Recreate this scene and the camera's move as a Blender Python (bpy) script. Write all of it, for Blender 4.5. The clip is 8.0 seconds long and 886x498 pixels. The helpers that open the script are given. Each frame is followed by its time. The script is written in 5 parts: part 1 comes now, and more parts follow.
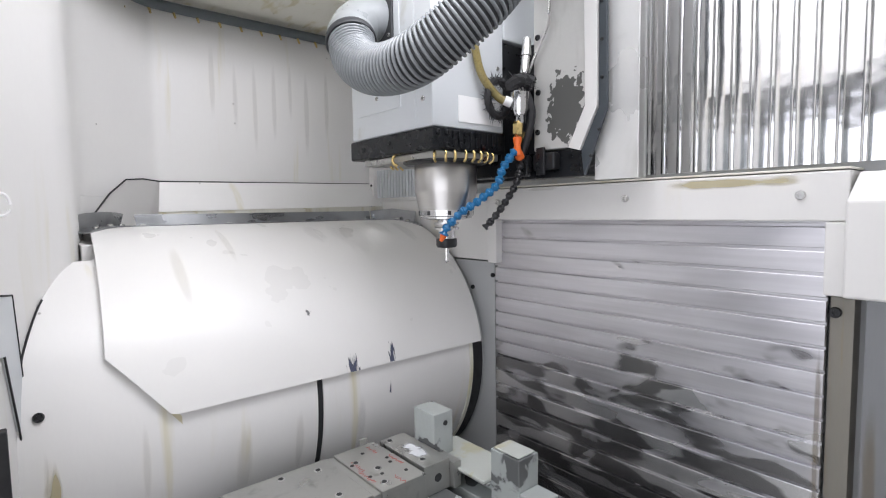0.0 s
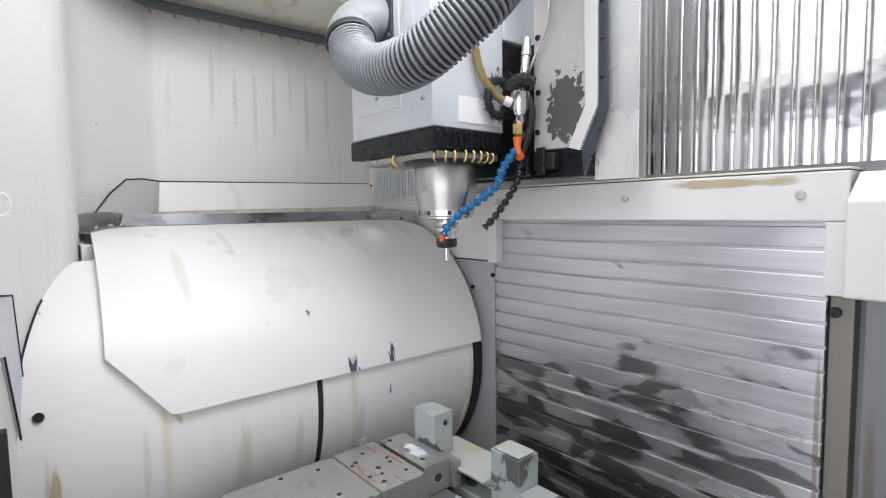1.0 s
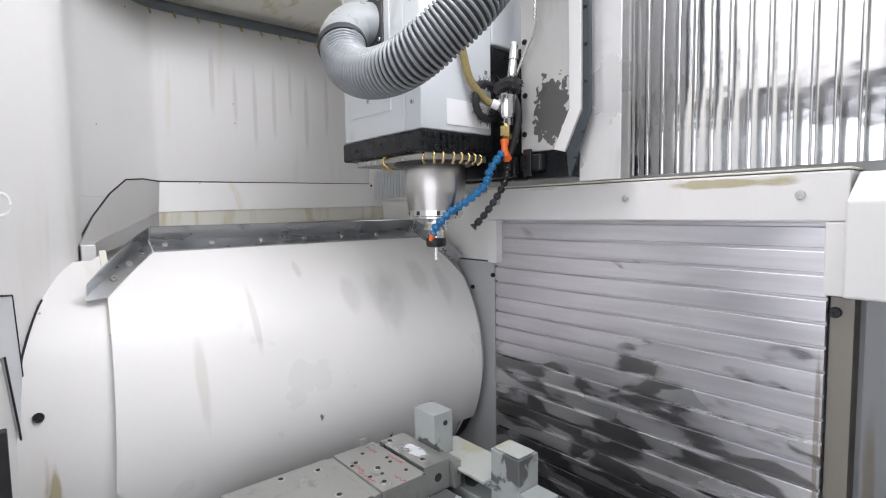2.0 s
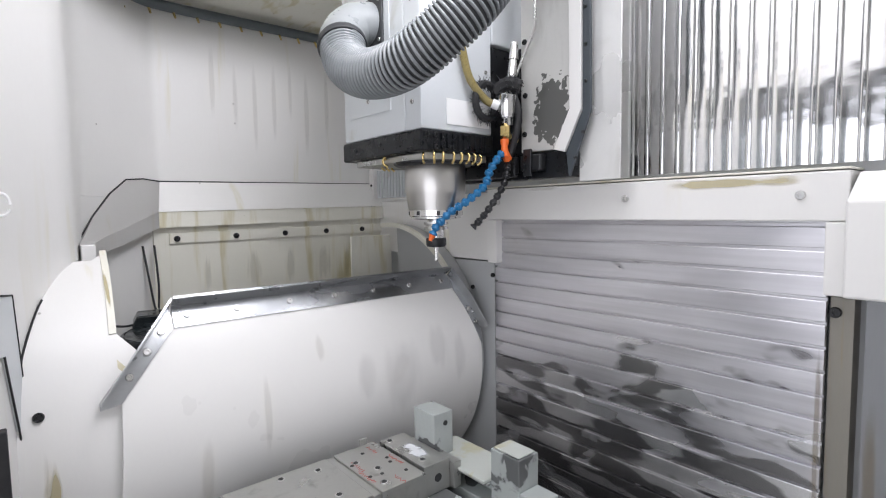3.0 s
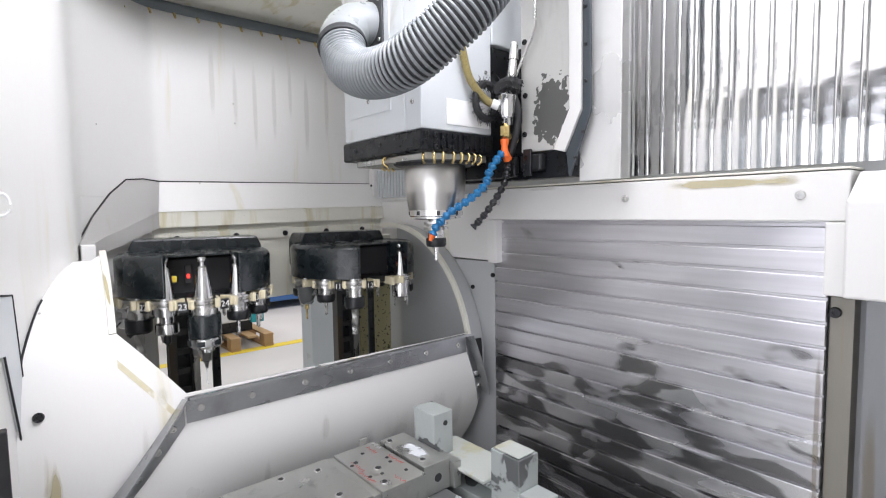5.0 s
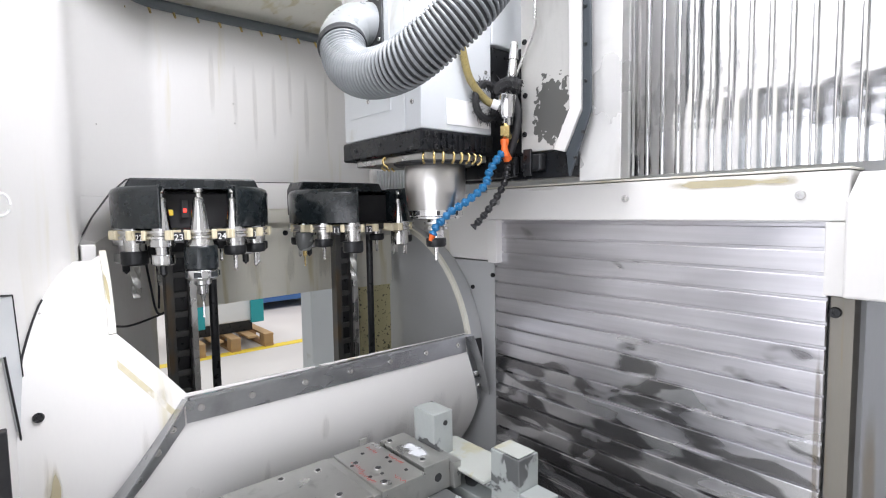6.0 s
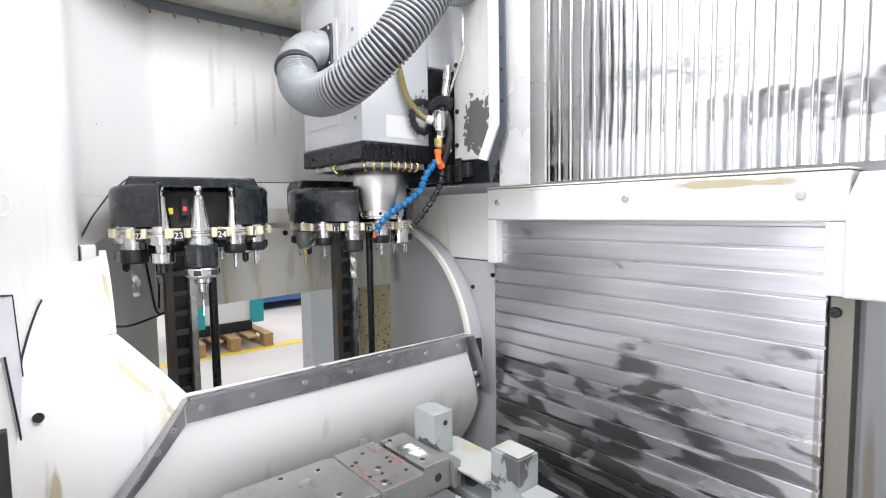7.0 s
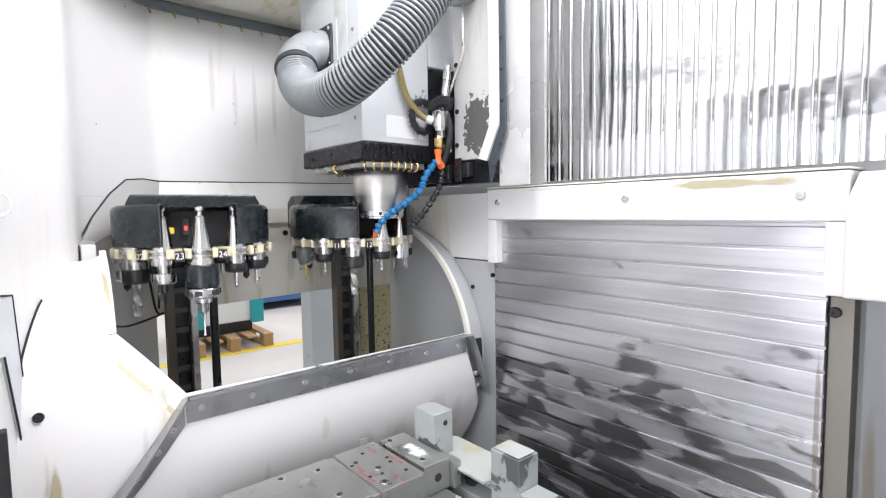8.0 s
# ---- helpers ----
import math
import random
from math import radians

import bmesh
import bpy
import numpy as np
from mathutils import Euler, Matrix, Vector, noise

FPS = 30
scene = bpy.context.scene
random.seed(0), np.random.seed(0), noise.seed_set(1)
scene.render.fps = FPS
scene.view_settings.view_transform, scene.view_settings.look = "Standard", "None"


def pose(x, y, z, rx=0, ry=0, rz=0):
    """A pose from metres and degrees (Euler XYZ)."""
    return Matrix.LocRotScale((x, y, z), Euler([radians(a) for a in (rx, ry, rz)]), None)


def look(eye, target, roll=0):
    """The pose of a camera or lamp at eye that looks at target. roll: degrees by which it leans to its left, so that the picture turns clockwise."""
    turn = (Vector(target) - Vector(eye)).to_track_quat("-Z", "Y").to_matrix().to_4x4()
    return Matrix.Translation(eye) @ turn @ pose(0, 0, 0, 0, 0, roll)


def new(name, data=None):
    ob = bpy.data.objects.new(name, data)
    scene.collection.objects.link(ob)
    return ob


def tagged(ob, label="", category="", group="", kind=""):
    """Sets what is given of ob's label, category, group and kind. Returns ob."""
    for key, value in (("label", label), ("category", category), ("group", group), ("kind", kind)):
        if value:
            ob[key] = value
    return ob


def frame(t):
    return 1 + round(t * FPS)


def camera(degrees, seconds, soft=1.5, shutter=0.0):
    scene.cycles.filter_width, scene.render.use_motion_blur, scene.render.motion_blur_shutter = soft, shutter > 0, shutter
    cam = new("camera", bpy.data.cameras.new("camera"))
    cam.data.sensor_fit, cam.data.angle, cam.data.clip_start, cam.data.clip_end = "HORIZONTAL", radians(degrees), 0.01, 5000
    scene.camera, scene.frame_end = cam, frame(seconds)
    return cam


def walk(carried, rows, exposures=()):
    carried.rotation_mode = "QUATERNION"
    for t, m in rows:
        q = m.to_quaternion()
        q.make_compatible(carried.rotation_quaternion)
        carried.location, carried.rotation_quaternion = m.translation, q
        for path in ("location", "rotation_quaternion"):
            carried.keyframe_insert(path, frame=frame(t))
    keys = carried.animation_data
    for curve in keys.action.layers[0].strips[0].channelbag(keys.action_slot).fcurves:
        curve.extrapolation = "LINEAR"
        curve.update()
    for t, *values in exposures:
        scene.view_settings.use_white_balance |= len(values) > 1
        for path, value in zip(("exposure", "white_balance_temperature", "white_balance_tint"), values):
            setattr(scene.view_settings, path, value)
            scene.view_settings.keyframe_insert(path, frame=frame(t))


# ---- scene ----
cam = camera(81.45, 8.0, soft=1.1, shutter=0.4)
EYE = (1.75, -1.12, 1.45)
VIEW = look(EYE, (0.9867, -0.4784, 1.3747), -0.88)
walk(cam, [(0, VIEW), (8.0, VIEW)], exposures=[(0, 0.04), (3.0, 0.11), (4.5, 0.29), (5.8, 0.58), (6.3, 0.58), (6.9, 0.72), (8.0, 0.72)])

# ---- world and lamps ----
world = bpy.data.worlds.new("hall_light")
scene.world = world
world.use_nodes = True
world.node_tree.nodes["Background"].inputs[0].default_value = (0.86, 0.93, 1.0, 1)
world.node_tree.nodes["Background"].inputs[1].default_value = 0.32


def area_lamp(name, eye, target, sx, sy, power, color=(1, 1, 1)):
    data = bpy.data.lights.new(name, "AREA")
    data.shape, data.size, data.size_y, data.energy, data.color = "RECTANGLE", sx, sy, power, color
    ob = new(name, data)
    ob.matrix_world = look(eye, target)
    return ob


area_lamp("door_opening_light", (1.62, -1.72, 1.3), (0.8, -0.3, 1.05), 1.45, 1.3, 12.3, (0.925, 0.925, 1.0))
# Unseen fill lamps, added to even out the room and brighten the left wall
area_lamp("ceiling_fill", (1.25, -0.44, 2.36), (0.95, -0.36, 1.2), 1.5, 0.85, 19.0, (0.925, 0.925, 1.0))
area_lamp("left_wall_fill", (1.12, -0.52, 2.32), (0.4, -1.0, 1.8), 0.5, 0.3, 6.5, (0.925, 0.925, 1.0))
area_lamp("hall_light", (-5, 1.5, 5.5), (-5, 1.5, 0), 6, 6, 300, (1.0, 0.98, 0.96))


# ---- materials ----
def node(nt, kind, **values):
    n = nt.nodes.new(kind)
    for k, v in values.items():
        n.inputs[k].default_value = v
    return n


def mixed(nt, fac, a, b):
    n = nt.nodes.new("ShaderNodeMix")
    n.data_type = "RGBA"
    for sock, v in ((n.inputs[0], fac), (n.inputs[6], a), (n.inputs[7], b)):
        if isinstance(v, (int, float)):
            sock.default_value = v
        elif isinstance(v, tuple):
            sock.default_value = (*v, 1) if len(v) == 3 else v
        else:
            nt.links.new(v, sock)
    return n.outputs[2]


def ramp(nt, src, lo, hi, a=0.0, b=1.0):
    n = nt.nodes.new("ShaderNodeMapRange")
    n.interpolation_type = "SMOOTHSTEP"
    n.inputs[1].default_value, n.inputs[2].default_value = lo, hi
    n.inputs[3].default_value, n.inputs[4].default_value = a, b
    nt.links.new(src, n.inputs[0])
    return n.outputs[0]


def noise_at(nt, scale, stretch=(1, 1, 1), detail=4, shift=(0, 0, 0), wobble=0.0, spread=0.0):
    tc = nt.nodes.new("ShaderNodeTexCoord")
    mp = nt.nodes.new("ShaderNodeMapping")
    mp.inputs["Scale"].default_value = stretch
    mp.inputs["Location"].default_value = shift
    src = tc.outputs["Object"]
    if spread:
        info = nt.nodes.new("ShaderNodeObjectInfo")
        mul = nt.nodes.new("ShaderNodeMath")
        mul.operation = "MULTIPLY"
        mul.inputs[1].default_value = spread
        nt.links.new(info.outputs["Random"], mul.inputs[0])
        comb = nt.nodes.new("ShaderNodeCombineXYZ")
        nt.links.new(mul.outputs[0], comb.inputs[0])
        for vec in (info.outputs["Location"], comb.outputs[0]):
            add = nt.nodes.new("ShaderNodeVectorMath")
            add.operation = "ADD"
            nt.links.new(src, add.inputs[0])
            nt.links.new(vec, add.inputs[1])
            src = add.outputs[0]
    nt.links.new(src, mp.inputs[0])
    n = node(nt, "ShaderNodeTexNoise", Scale=scale, Detail=detail, Distortion=wobble)
    nt.links.new(mp.outputs[0], n.inputs["Vector"])
    return n.outputs[0]


def material(name, base, rough=0.5, metal=0.0, var=0.12, scale=9.0, stretch=(1, 1, 1), bump=0.05, fine=160.0,
             stain=None, stain_lo=0.58, stain_hi=0.75, stain_scale=4.0, stain_stretch=(1, 1, 1), rough_var=0.12,
             stain_rough=None, coat=0.0, emit=0.0, spread=0.0, wave=0.0, wave_scale=12.0, wave_stretch=(1, 1, 1), specks=0.0):
    m = bpy.data.materials.new(name)
    m.use_nodes = True
    nt = m.node_tree
    b = nt.nodes["Principled BSDF"]
    b.inputs["Metallic"].default_value = metal
    big = noise_at(nt, scale, stretch, spread=spread)
    small = noise_at(nt, fine, stretch, 3)
    dark = tuple(c * (1 - var) for c in base)
    lite = tuple(min(1, c * (1 + var)) for c in base)
    col = mixed(nt, big, dark, lite)
    col = mixed(nt, ramp(nt, small, 0.35, 0.7, 0.0, 0.5 * var), col, tuple(c * 0.6 for c in base))
    r = ramp(nt, big, 0.25, 0.75, max(0.02, rough - rough_var), min(1, rough + rough_var))
    if stain:
        s = noise_at(nt, stain_scale, stain_stretch, 5, (3.1, 1.7, 0.4), 0.4, spread)
        f = ramp(nt, s, stain_lo, stain_hi)
        col = mixed(nt, f, col, stain)
        if stain_rough is not None:
            n = nt.nodes.new("ShaderNodeMix")
            n.inputs[3].default_value = stain_rough
            nt.links.new(f, n.inputs[0])
            nt.links.new(r, n.inputs[2])
            r = n.outputs[0]
    if specks:
        tc = nt.nodes.new("ShaderNodeTexCoord")
        vo = node(nt, "ShaderNodeTexVoronoi", Scale=specks)
        nt.links.new(tc.outputs["Object"], vo.inputs["Vector"])
        sep = nt.nodes.new("ShaderNodeSeparateColor")
        nt.links.new(vo.outputs["Color"], sep.inputs[0])
        mul = nt.nodes.new("ShaderNodeMath")
        mul.operation = "MULTIPLY"
        nt.links.new(ramp(nt, vo.outputs["Distance"], 0.025, 0.06, 0.6, 0.0), mul.inputs[0])
        nt.links.new(ramp(nt, sep.outputs[0], 0.7, 0.72), mul.inputs[1])
        col = mixed(nt, mul.outputs[0], col, (0.16, 0.15, 0.12))
    nt.links.new(col, b.inputs["Base Color"])
    nt.links.new(r, b.inputs["Roughness"])
    if coat:
        b.inputs["Coat Weight"].default_value = coat
        b.inputs["Coat Roughness"].default_value = 0.12
    if bump:
        bp = node(nt, "ShaderNodeBump", Strength=bump, Distance=0.002)
        nt.links.new(small, bp.inputs["Height"])
        nt.links.new(bp.outputs[0], b.inputs["Normal"])
        if wave:
            bw = node(nt, "ShaderNodeBump", Strength=wave, Distance=0.01)
            nt.links.new(noise_at(nt, wave_scale, wave_stretch, 2, spread=0.3), bw.inputs["Height"])
            nt.links.new(bw.outputs[0], bp.inputs["Normal"])
    if emit:
        b.inputs["Emission Color"].default_value = (*base, 1)
        b.inputs["Emission Strength"].default_value = emit
    return m


PAINT = material("cream_paint", (0.74, 0.73, 0.712), 0.42, var=0.04, scale=5, stretch=(1, 1, 0.3), bump=0.04,
                 stain=(0.62, 0.58, 0.42), stain_lo=0.6, stain_hi=0.8, stain_scale=7, stain_stretch=(1, 2.2, 0.16), specks=16)
DOOR_PAINT = material("cream_door_paint", (0.76, 0.75, 0.728), 0.36, var=0.03, scale=5, bump=0.03)
DIRTY = material("stained_cream_paint", (0.75, 0.735, 0.655), 0.5, var=0.07, scale=7, bump=0.05,
                 stain=(0.58, 0.53, 0.35), stain_lo=0.52, stain_hi=0.72, stain_scale=10, stain_stretch=(1, 2.5, 0.25), specks=30)
GREY_PAINT = material("pale_grey_paint", (0.56, 0.585, 0.6), 0.4, var=0.05, scale=8, bump=0.03,
                      stain=(0.4, 0.4, 0.36), stain_lo=0.62, stain_hi=0.8, stain_scale=9)
GREY_PANEL = material("blue_grey_panel", (0.43, 0.44, 0.445), 0.45, var=0.06, scale=6, stretch=(1, 1, 0.3), bump=0.03,
                      stain=(0.5, 0.46, 0.3), stain_lo=0.6, stain_hi=0.8, stain_scale=5, stain_stretch=(3, 3, 0.2))
SIDE_PANEL = material("stained_grey_panel", (0.23, 0.235, 0.245), 0.4, 0.25, var=0.1, scale=5, stretch=(2, 1, 0.25), bump=0.03,
                      stain=(0.34, 0.29, 0.19), stain_lo=0.55, stain_hi=0.8, stain_scale=6, stain_stretch=(4, 3, 0.15))
BLACK = material("black_lacquer", (0.009, 0.013, 0.015), 0.24, var=0.2, scale=30, bump=0.03, coat=0.06,
                 stain=(0.06, 0.068, 0.07), stain_lo=0.7, stain_hi=0.76, stain_scale=60)
GUIDE = material("oily_grey_steel", (0.085, 0.085, 0.082), 0.38, 0.6, var=0.35, scale=25, stretch=(1, 1, 0.2), bump=0.05,
                 stain=(0.12, 0.085, 0.05), stain_lo=0.55, stain_hi=0.75, stain_scale=14, stain_stretch=(1, 1, 0.3))
BLACK_STEEL = material("black_oxide_steel", (0.02, 0.021, 0.023), 0.35, 0.3, var=0.3, scale=40, bump=0.06)
PLATE_BLACK = material("satin_black_paint", (0.007, 0.008, 0.01), 0.3, var=0.3, scale=30, bump=0.04,
                      stain=(0.07, 0.075, 0.075), stain_lo=0.66, stain_hi=0.74, stain_scale=50)
PLATE_BLACK.node_tree.nodes["Principled BSDF"].inputs["Specular IOR Level"].default_value = 0.3
RUBBER = material("black_rubber", (0.018, 0.018, 0.02), 0.6, var=0.2, scale=40, bump=0.06)
TRIM = material("brushed_steel_trim", (0.4, 0.41, 0.42), 0.3, 0.92, var=0.18, scale=12, stretch=(1, 0.4, 1), bump=0.03,
                stain=(0.26, 0.265, 0.27), stain_lo=0.5, stain_hi=0.75, stain_scale=8)
STEEL = material("machined_steel", (0.58, 0.575, 0.56), 0.26, 0.95, var=0.1, scale=20, bump=0.03)
CHROME = material("polished_steel", (0.6, 0.6, 0.6), 0.16, 1.0, var=0.06, scale=20, bump=0.01, rough_var=0.05)
VISE = material("vise_steel", (0.43, 0.43, 0.41), 0.36, 0.8, var=0.12, scale=18, bump=0.05,
                stain=(0.3, 0.3, 0.28), stain_lo=0.6, stain_hi=0.75, stain_scale=16)
CAST = material("grey_painted_casting", (0.36, 0.385, 0.375), 0.5, 0.1, var=0.12, scale=14, bump=0.06,
                stain=(0.12, 0.125, 0.125), stain_lo=0.5, stain_hi=0.54, stain_scale=11, stain_rough=0.2)
BRASS = material("brass", (0.72, 0.55, 0.24), 0.28, 1.0, var=0.15, scale=40, bump=0.02)
BLUE = material("blue_plastic", (0.015, 0.15, 0.34), 0.32, var=0.12, scale=60, bump=0.02)
ORANGE = material("orange_plastic", (0.85, 0.16, 0.03), 0.35, var=0.1, scale=60, bump=0.02)
BLACK_PLASTIC = material("black_plastic", (0.02, 0.02, 0.022), 0.35, var=0.2, scale=60, bump=0.02)
HOSE = material("grey_hose_plastic", (0.27, 0.285, 0.29), 0.36, var=0.1, scale=30, bump=0.02)
# dark plastic of clamp and flange; on the hose it paints the groove shade
HOSE_DARK = material("dark_plastic_and_groove_shade", (0.03, 0.032, 0.035), 0.6, var=0.15, scale=30, bump=0.02)
OLIVE = material("braided_olive_hose", (0.24, 0.19, 0.065), 0.35, var=0.35, scale=300, bump=0.1, coat=0.4)
WHITE = material("white_plate", (0.82, 0.82, 0.82), 0.4, var=0.02, bump=0.01)
GRIP = material("ivory_plastic", (0.7, 0.63, 0.45), 0.45, var=0.12, scale=40, bump=0.03)
DARK = material("dark_recess", (0.03, 0.03, 0.032), 0.7, var=0.2, bump=0.05)
RED = material("red_indicator", (0.9, 0.03, 0.02), 0.4, emit=2.5)
YELLOW = material("yellow_marking", (0.8, 0.6, 0.06), 0.5, var=0.1, bump=0.02)


def slat_steel():
    """Brushed steel with dark patches, denser lower down: part coolant film, part painted reflection."""
    m = bpy.data.materials.new("stained_steel_slats")
    m.use_nodes = True
    nt = m.node_tree
    b = nt.nodes["Principled BSDF"]
    b.inputs["Metallic"].default_value = 0.92
    tc, info = nt.nodes.new("ShaderNodeTexCoord"), nt.nodes.new("ShaderNodeObjectInfo")
    add = nt.nodes.new("ShaderNodeVectorMath")
    add.operation = "ADD"
    nt.links.new(tc.outputs["Object"], add.inputs[0])
    nt.links.new(info.outputs["Location"], add.inputs[1])
    sep = nt.nodes.new("ShaderNodeSeparateXYZ")
    nt.links.new(add.outputs[0], sep.inputs[0])
    low = ramp(nt, sep.outputs[2], 0.75, 1.36, 0.18, -0.18)
    film = noise_at(nt, 4.2, (1, 1, 2.4), 3, (3.1, 1.7, 0.4), 0.4, 0.3)
    total = nt.nodes.new("ShaderNodeMath")
    total.operation = "ADD"
    nt.links.new(film, total.inputs[0])
    nt.links.new(low, total.inputs[1])
    f = ramp(nt, total.outputs[0], 0.5, 0.58)
    grain = noise_at(nt, 30, (0.12, 1, 3), 5, spread=0.2)
    cloud = noise_at(nt, 6, (0.7, 1, 2), 3, (0.4, 0, 2), 0.2, 0.3)
    col = mixed(nt, cloud, (0.5, 0.49, 0.52), (0.8, 0.79, 0.82))
    col = mixed(nt, ramp(nt, grain, 0.3, 0.7, 0.0, 0.22), col, (0.36, 0.36, 0.37))
    # pale patches stand for highlights on the slats
    bright_patch = noise_at(nt, 5.5, (0.8, 1, 2.6), 2, (7.3, 0.2, 1.1), 0.2, 0.5)
    patch_col = mixed(nt, ramp(nt, bright_patch, 0.51, 0.56), (0.24, 0.236, 0.242), (0.72, 0.715, 0.73))
    nt.links.new(mixed(nt, f, col, patch_col), b.inputs["Base Color"])
    rough = nt.nodes.new("ShaderNodeMix")
    rough.inputs[3].default_value = 0.24
    nt.links.new(f, rough.inputs[0])
    nt.links.new(ramp(nt, cloud, 0.3, 0.7, 0.28, 0.44), rough.inputs[2])
    nt.links.new(rough.outputs[0], b.inputs["Roughness"])
    bp = node(nt, "ShaderNodeBump", Strength=0.006, Distance=0.002)
    nt.links.new(grain, bp.inputs["Height"])
    nt.links.new(bp.outputs[0], b.inputs["Normal"])
    return m


SLAT = slat_steel()
RUST_POST = material("rust_streaked_post", (0.25, 0.235, 0.205), 0.42, 0.4, var=0.1, scale=6, stretch=(2, 2, 0.3), bump=0.04,
                     stain=(0.28, 0.2, 0.1), stain_lo=0.5, stain_hi=0.7, stain_scale=12, stain_stretch=(4, 2, 0.15))
COVER = material("polished_cover_slats", (0.82, 0.82, 0.83), 0.13, 1.0, var=0.05, scale=20, bump=0.01, rough_var=0.04,
                 wave=0.22, wave_scale=13, wave_stretch=(0.5, 1, 1.0))


def smear_material(name, base, rough, strength, scale, stretch, ragged=1.2, hang=False):
    """A dried film with a ragged see-through outline; hang: densest along its lower edge."""
    m = bpy.data.materials.new(name)
    m.use_nodes = True
    nt = m.node_tree
    b = nt.nodes["Principled BSDF"]
    b.inputs["Base Color"].default_value = (*base, 1)
    b.inputs["Roughness"].default_value = rough
    tc = nt.nodes.new("ShaderNodeTexCoord")
    sep = nt.nodes.new("ShaderNodeSeparateXYZ")
    nt.links.new(tc.outputs["UV"], sep.inputs[0])

    def maths(op, x, y):
        n = nt.nodes.new("ShaderNodeMath")
        n.operation = op
        for sock, v in zip(n.inputs, (x, y)):
            if isinstance(v, (int, float)):
                sock.default_value = v
            else:
                nt.links.new(v, sock)
        return n.outputs[0]
    across = ramp(nt, maths("PINGPONG", sep.outputs[0], 0.5), 0.0, 0.5)
    along = ramp(nt, sep.outputs[1], 0.05, 1.0, 1.0, 0.0) if hang else ramp(nt, maths("PINGPONG", sep.outputs[1], 0.5), 0.0, 0.5)
    fade = maths("MULTIPLY", across, along)
    n = noise_at(nt, scale, stretch, 5, wobble=0.3)
    rough_edge = maths("MULTIPLY", maths("SUBTRACT", n, 0.5), ragged)
    total = maths("MULTIPLY", maths("ADD", fade, rough_edge), ramp(nt, fade, 0.0, 0.12))
    nt.links.new(ramp(nt, total, 0.25, 0.8, 0.0, strength), b.inputs["Alpha"])
    return m


SMUDGE = smear_material("blue_black_smudge", (0.08, 0.09, 0.14), 0.6, 0.95, 110, (1, 1.6, 0.25), 2.6, True)
SCUFF = smear_material("dark_scuff", (0.2, 0.2, 0.2), 0.6, 0.7, 130, (1, 1, 1), 2.0)
SMUDGE_PALE = smear_material("grey_scuff", (0.4, 0.39, 0.37), 0.5, 0.12, 14, (0.4, 3, 0.2), 0.7)
SMUDGE_TAN = smear_material("tan_residue", (0.5, 0.43, 0.22), 0.6, 0.55, 16, (0.6, 3, 0.4), 1.6)
DRIP_FAINT = smear_material("faint_residue", (0.52, 0.47, 0.3), 0.6, 0.13, 18, (0.5, 3.5, 0.12), 0.8)
SMUDGE_OLIVE = smear_material("olive_residue", (0.4, 0.36, 0.19), 0.6, 0.16, 30, (0.6, 3, 0.15), 2.0)
RUST_DRIP = smear_material("rust_drip", (0.26, 0.2, 0.12), 0.6, 0.4, 12, (4, 1, 0.3), 1.2)
SMEAR_WHITE = smear_material("white_smear", (0.75, 0.77, 0.8), 0.5, 0.8, 45, (1, 1, 1), 2.4)
RESIDUE = material("dried_tan_residue", (0.58, 0.53, 0.37), 0.55, var=0.2, scale=40, bump=0.06,
                   stain=(0.74, 0.72, 0.66), stain_lo=0.5, stain_hi=0.62, stain_scale=22)
SPATTER = material("spattered_yellowed_paint", (0.62, 0.57, 0.33), 0.55, var=0.1, scale=9, stretch=(2, 2, 0.4), bump=0.06,
                   stain=(0.1, 0.1, 0.07), stain_lo=0.6, stain_hi=0.64, stain_scale=90)
EDGE_PLATE = material("pale_satin_plate", (0.68, 0.68, 0.67), 0.32, 0.35, var=0.06, scale=6, bump=0.02,
                      stain=(0.5, 0.5, 0.47), stain_lo=0.6, stain_hi=0.85, stain_scale=7)
NOSE = material("turned_nose_steel", (0.5, 0.49, 0.475), 0.3, 0.97, var=0.02, scale=10, stretch=(1, 1, 14), bump=0.004, rough_var=0.01)


def worn_paint():
    """Cream paint greyed to stand for shade, rubbed down to dark metal in one ragged patch."""
    # darker base and blotches carry the shade on this face
    m = material("worn_shaded_paint", (0.55, 0.545, 0.525), 0.45, var=0.1, scale=8, bump=0.03,
                 stain=(0.3, 0.29, 0.26), stain_lo=0.5, stain_hi=0.8, stain_scale=9, stain_stretch=(1.5, 1, 0.4))
    nt = m.node_tree
    b = nt.nodes["Principled BSDF"]
    tc = nt.nodes.new("ShaderNodeTexCoord")
    mp = nt.nodes.new("ShaderNodeMapping")
    mp.inputs["Location"].default_value = (-0.232 / 0.052, 0, -0.252 / 0.08)
    mp.inputs["Scale"].default_value = (1 / 0.052, 0, 1 / 0.08)
    nt.links.new(tc.outputs["Object"], mp.inputs[0])
    ln = nt.nodes.new("ShaderNodeVectorMath")
    ln.operation = "LENGTH"
    nt.links.new(mp.outputs[0], ln.inputs[0])
    add = nt.nodes.new("ShaderNodeMath")
    add.operation = "ADD"
    nt.links.new(ln.outputs["Value"], add.inputs[0])
    nt.links.new(ramp(nt, noise_at(nt, 60, detail=6), 0.2, 0.8, -0.36, 0.36), add.inputs[1])
    f = ramp(nt, add.outputs[0], 0.93, 1.0, 1.0, 0.0)
    old = b.inputs["Base Color"].links[0].from_socket
    nt.links.new(mixed(nt, f, old, (0.1, 0.1, 0.095)), b.inputs["Base Color"])
    return m


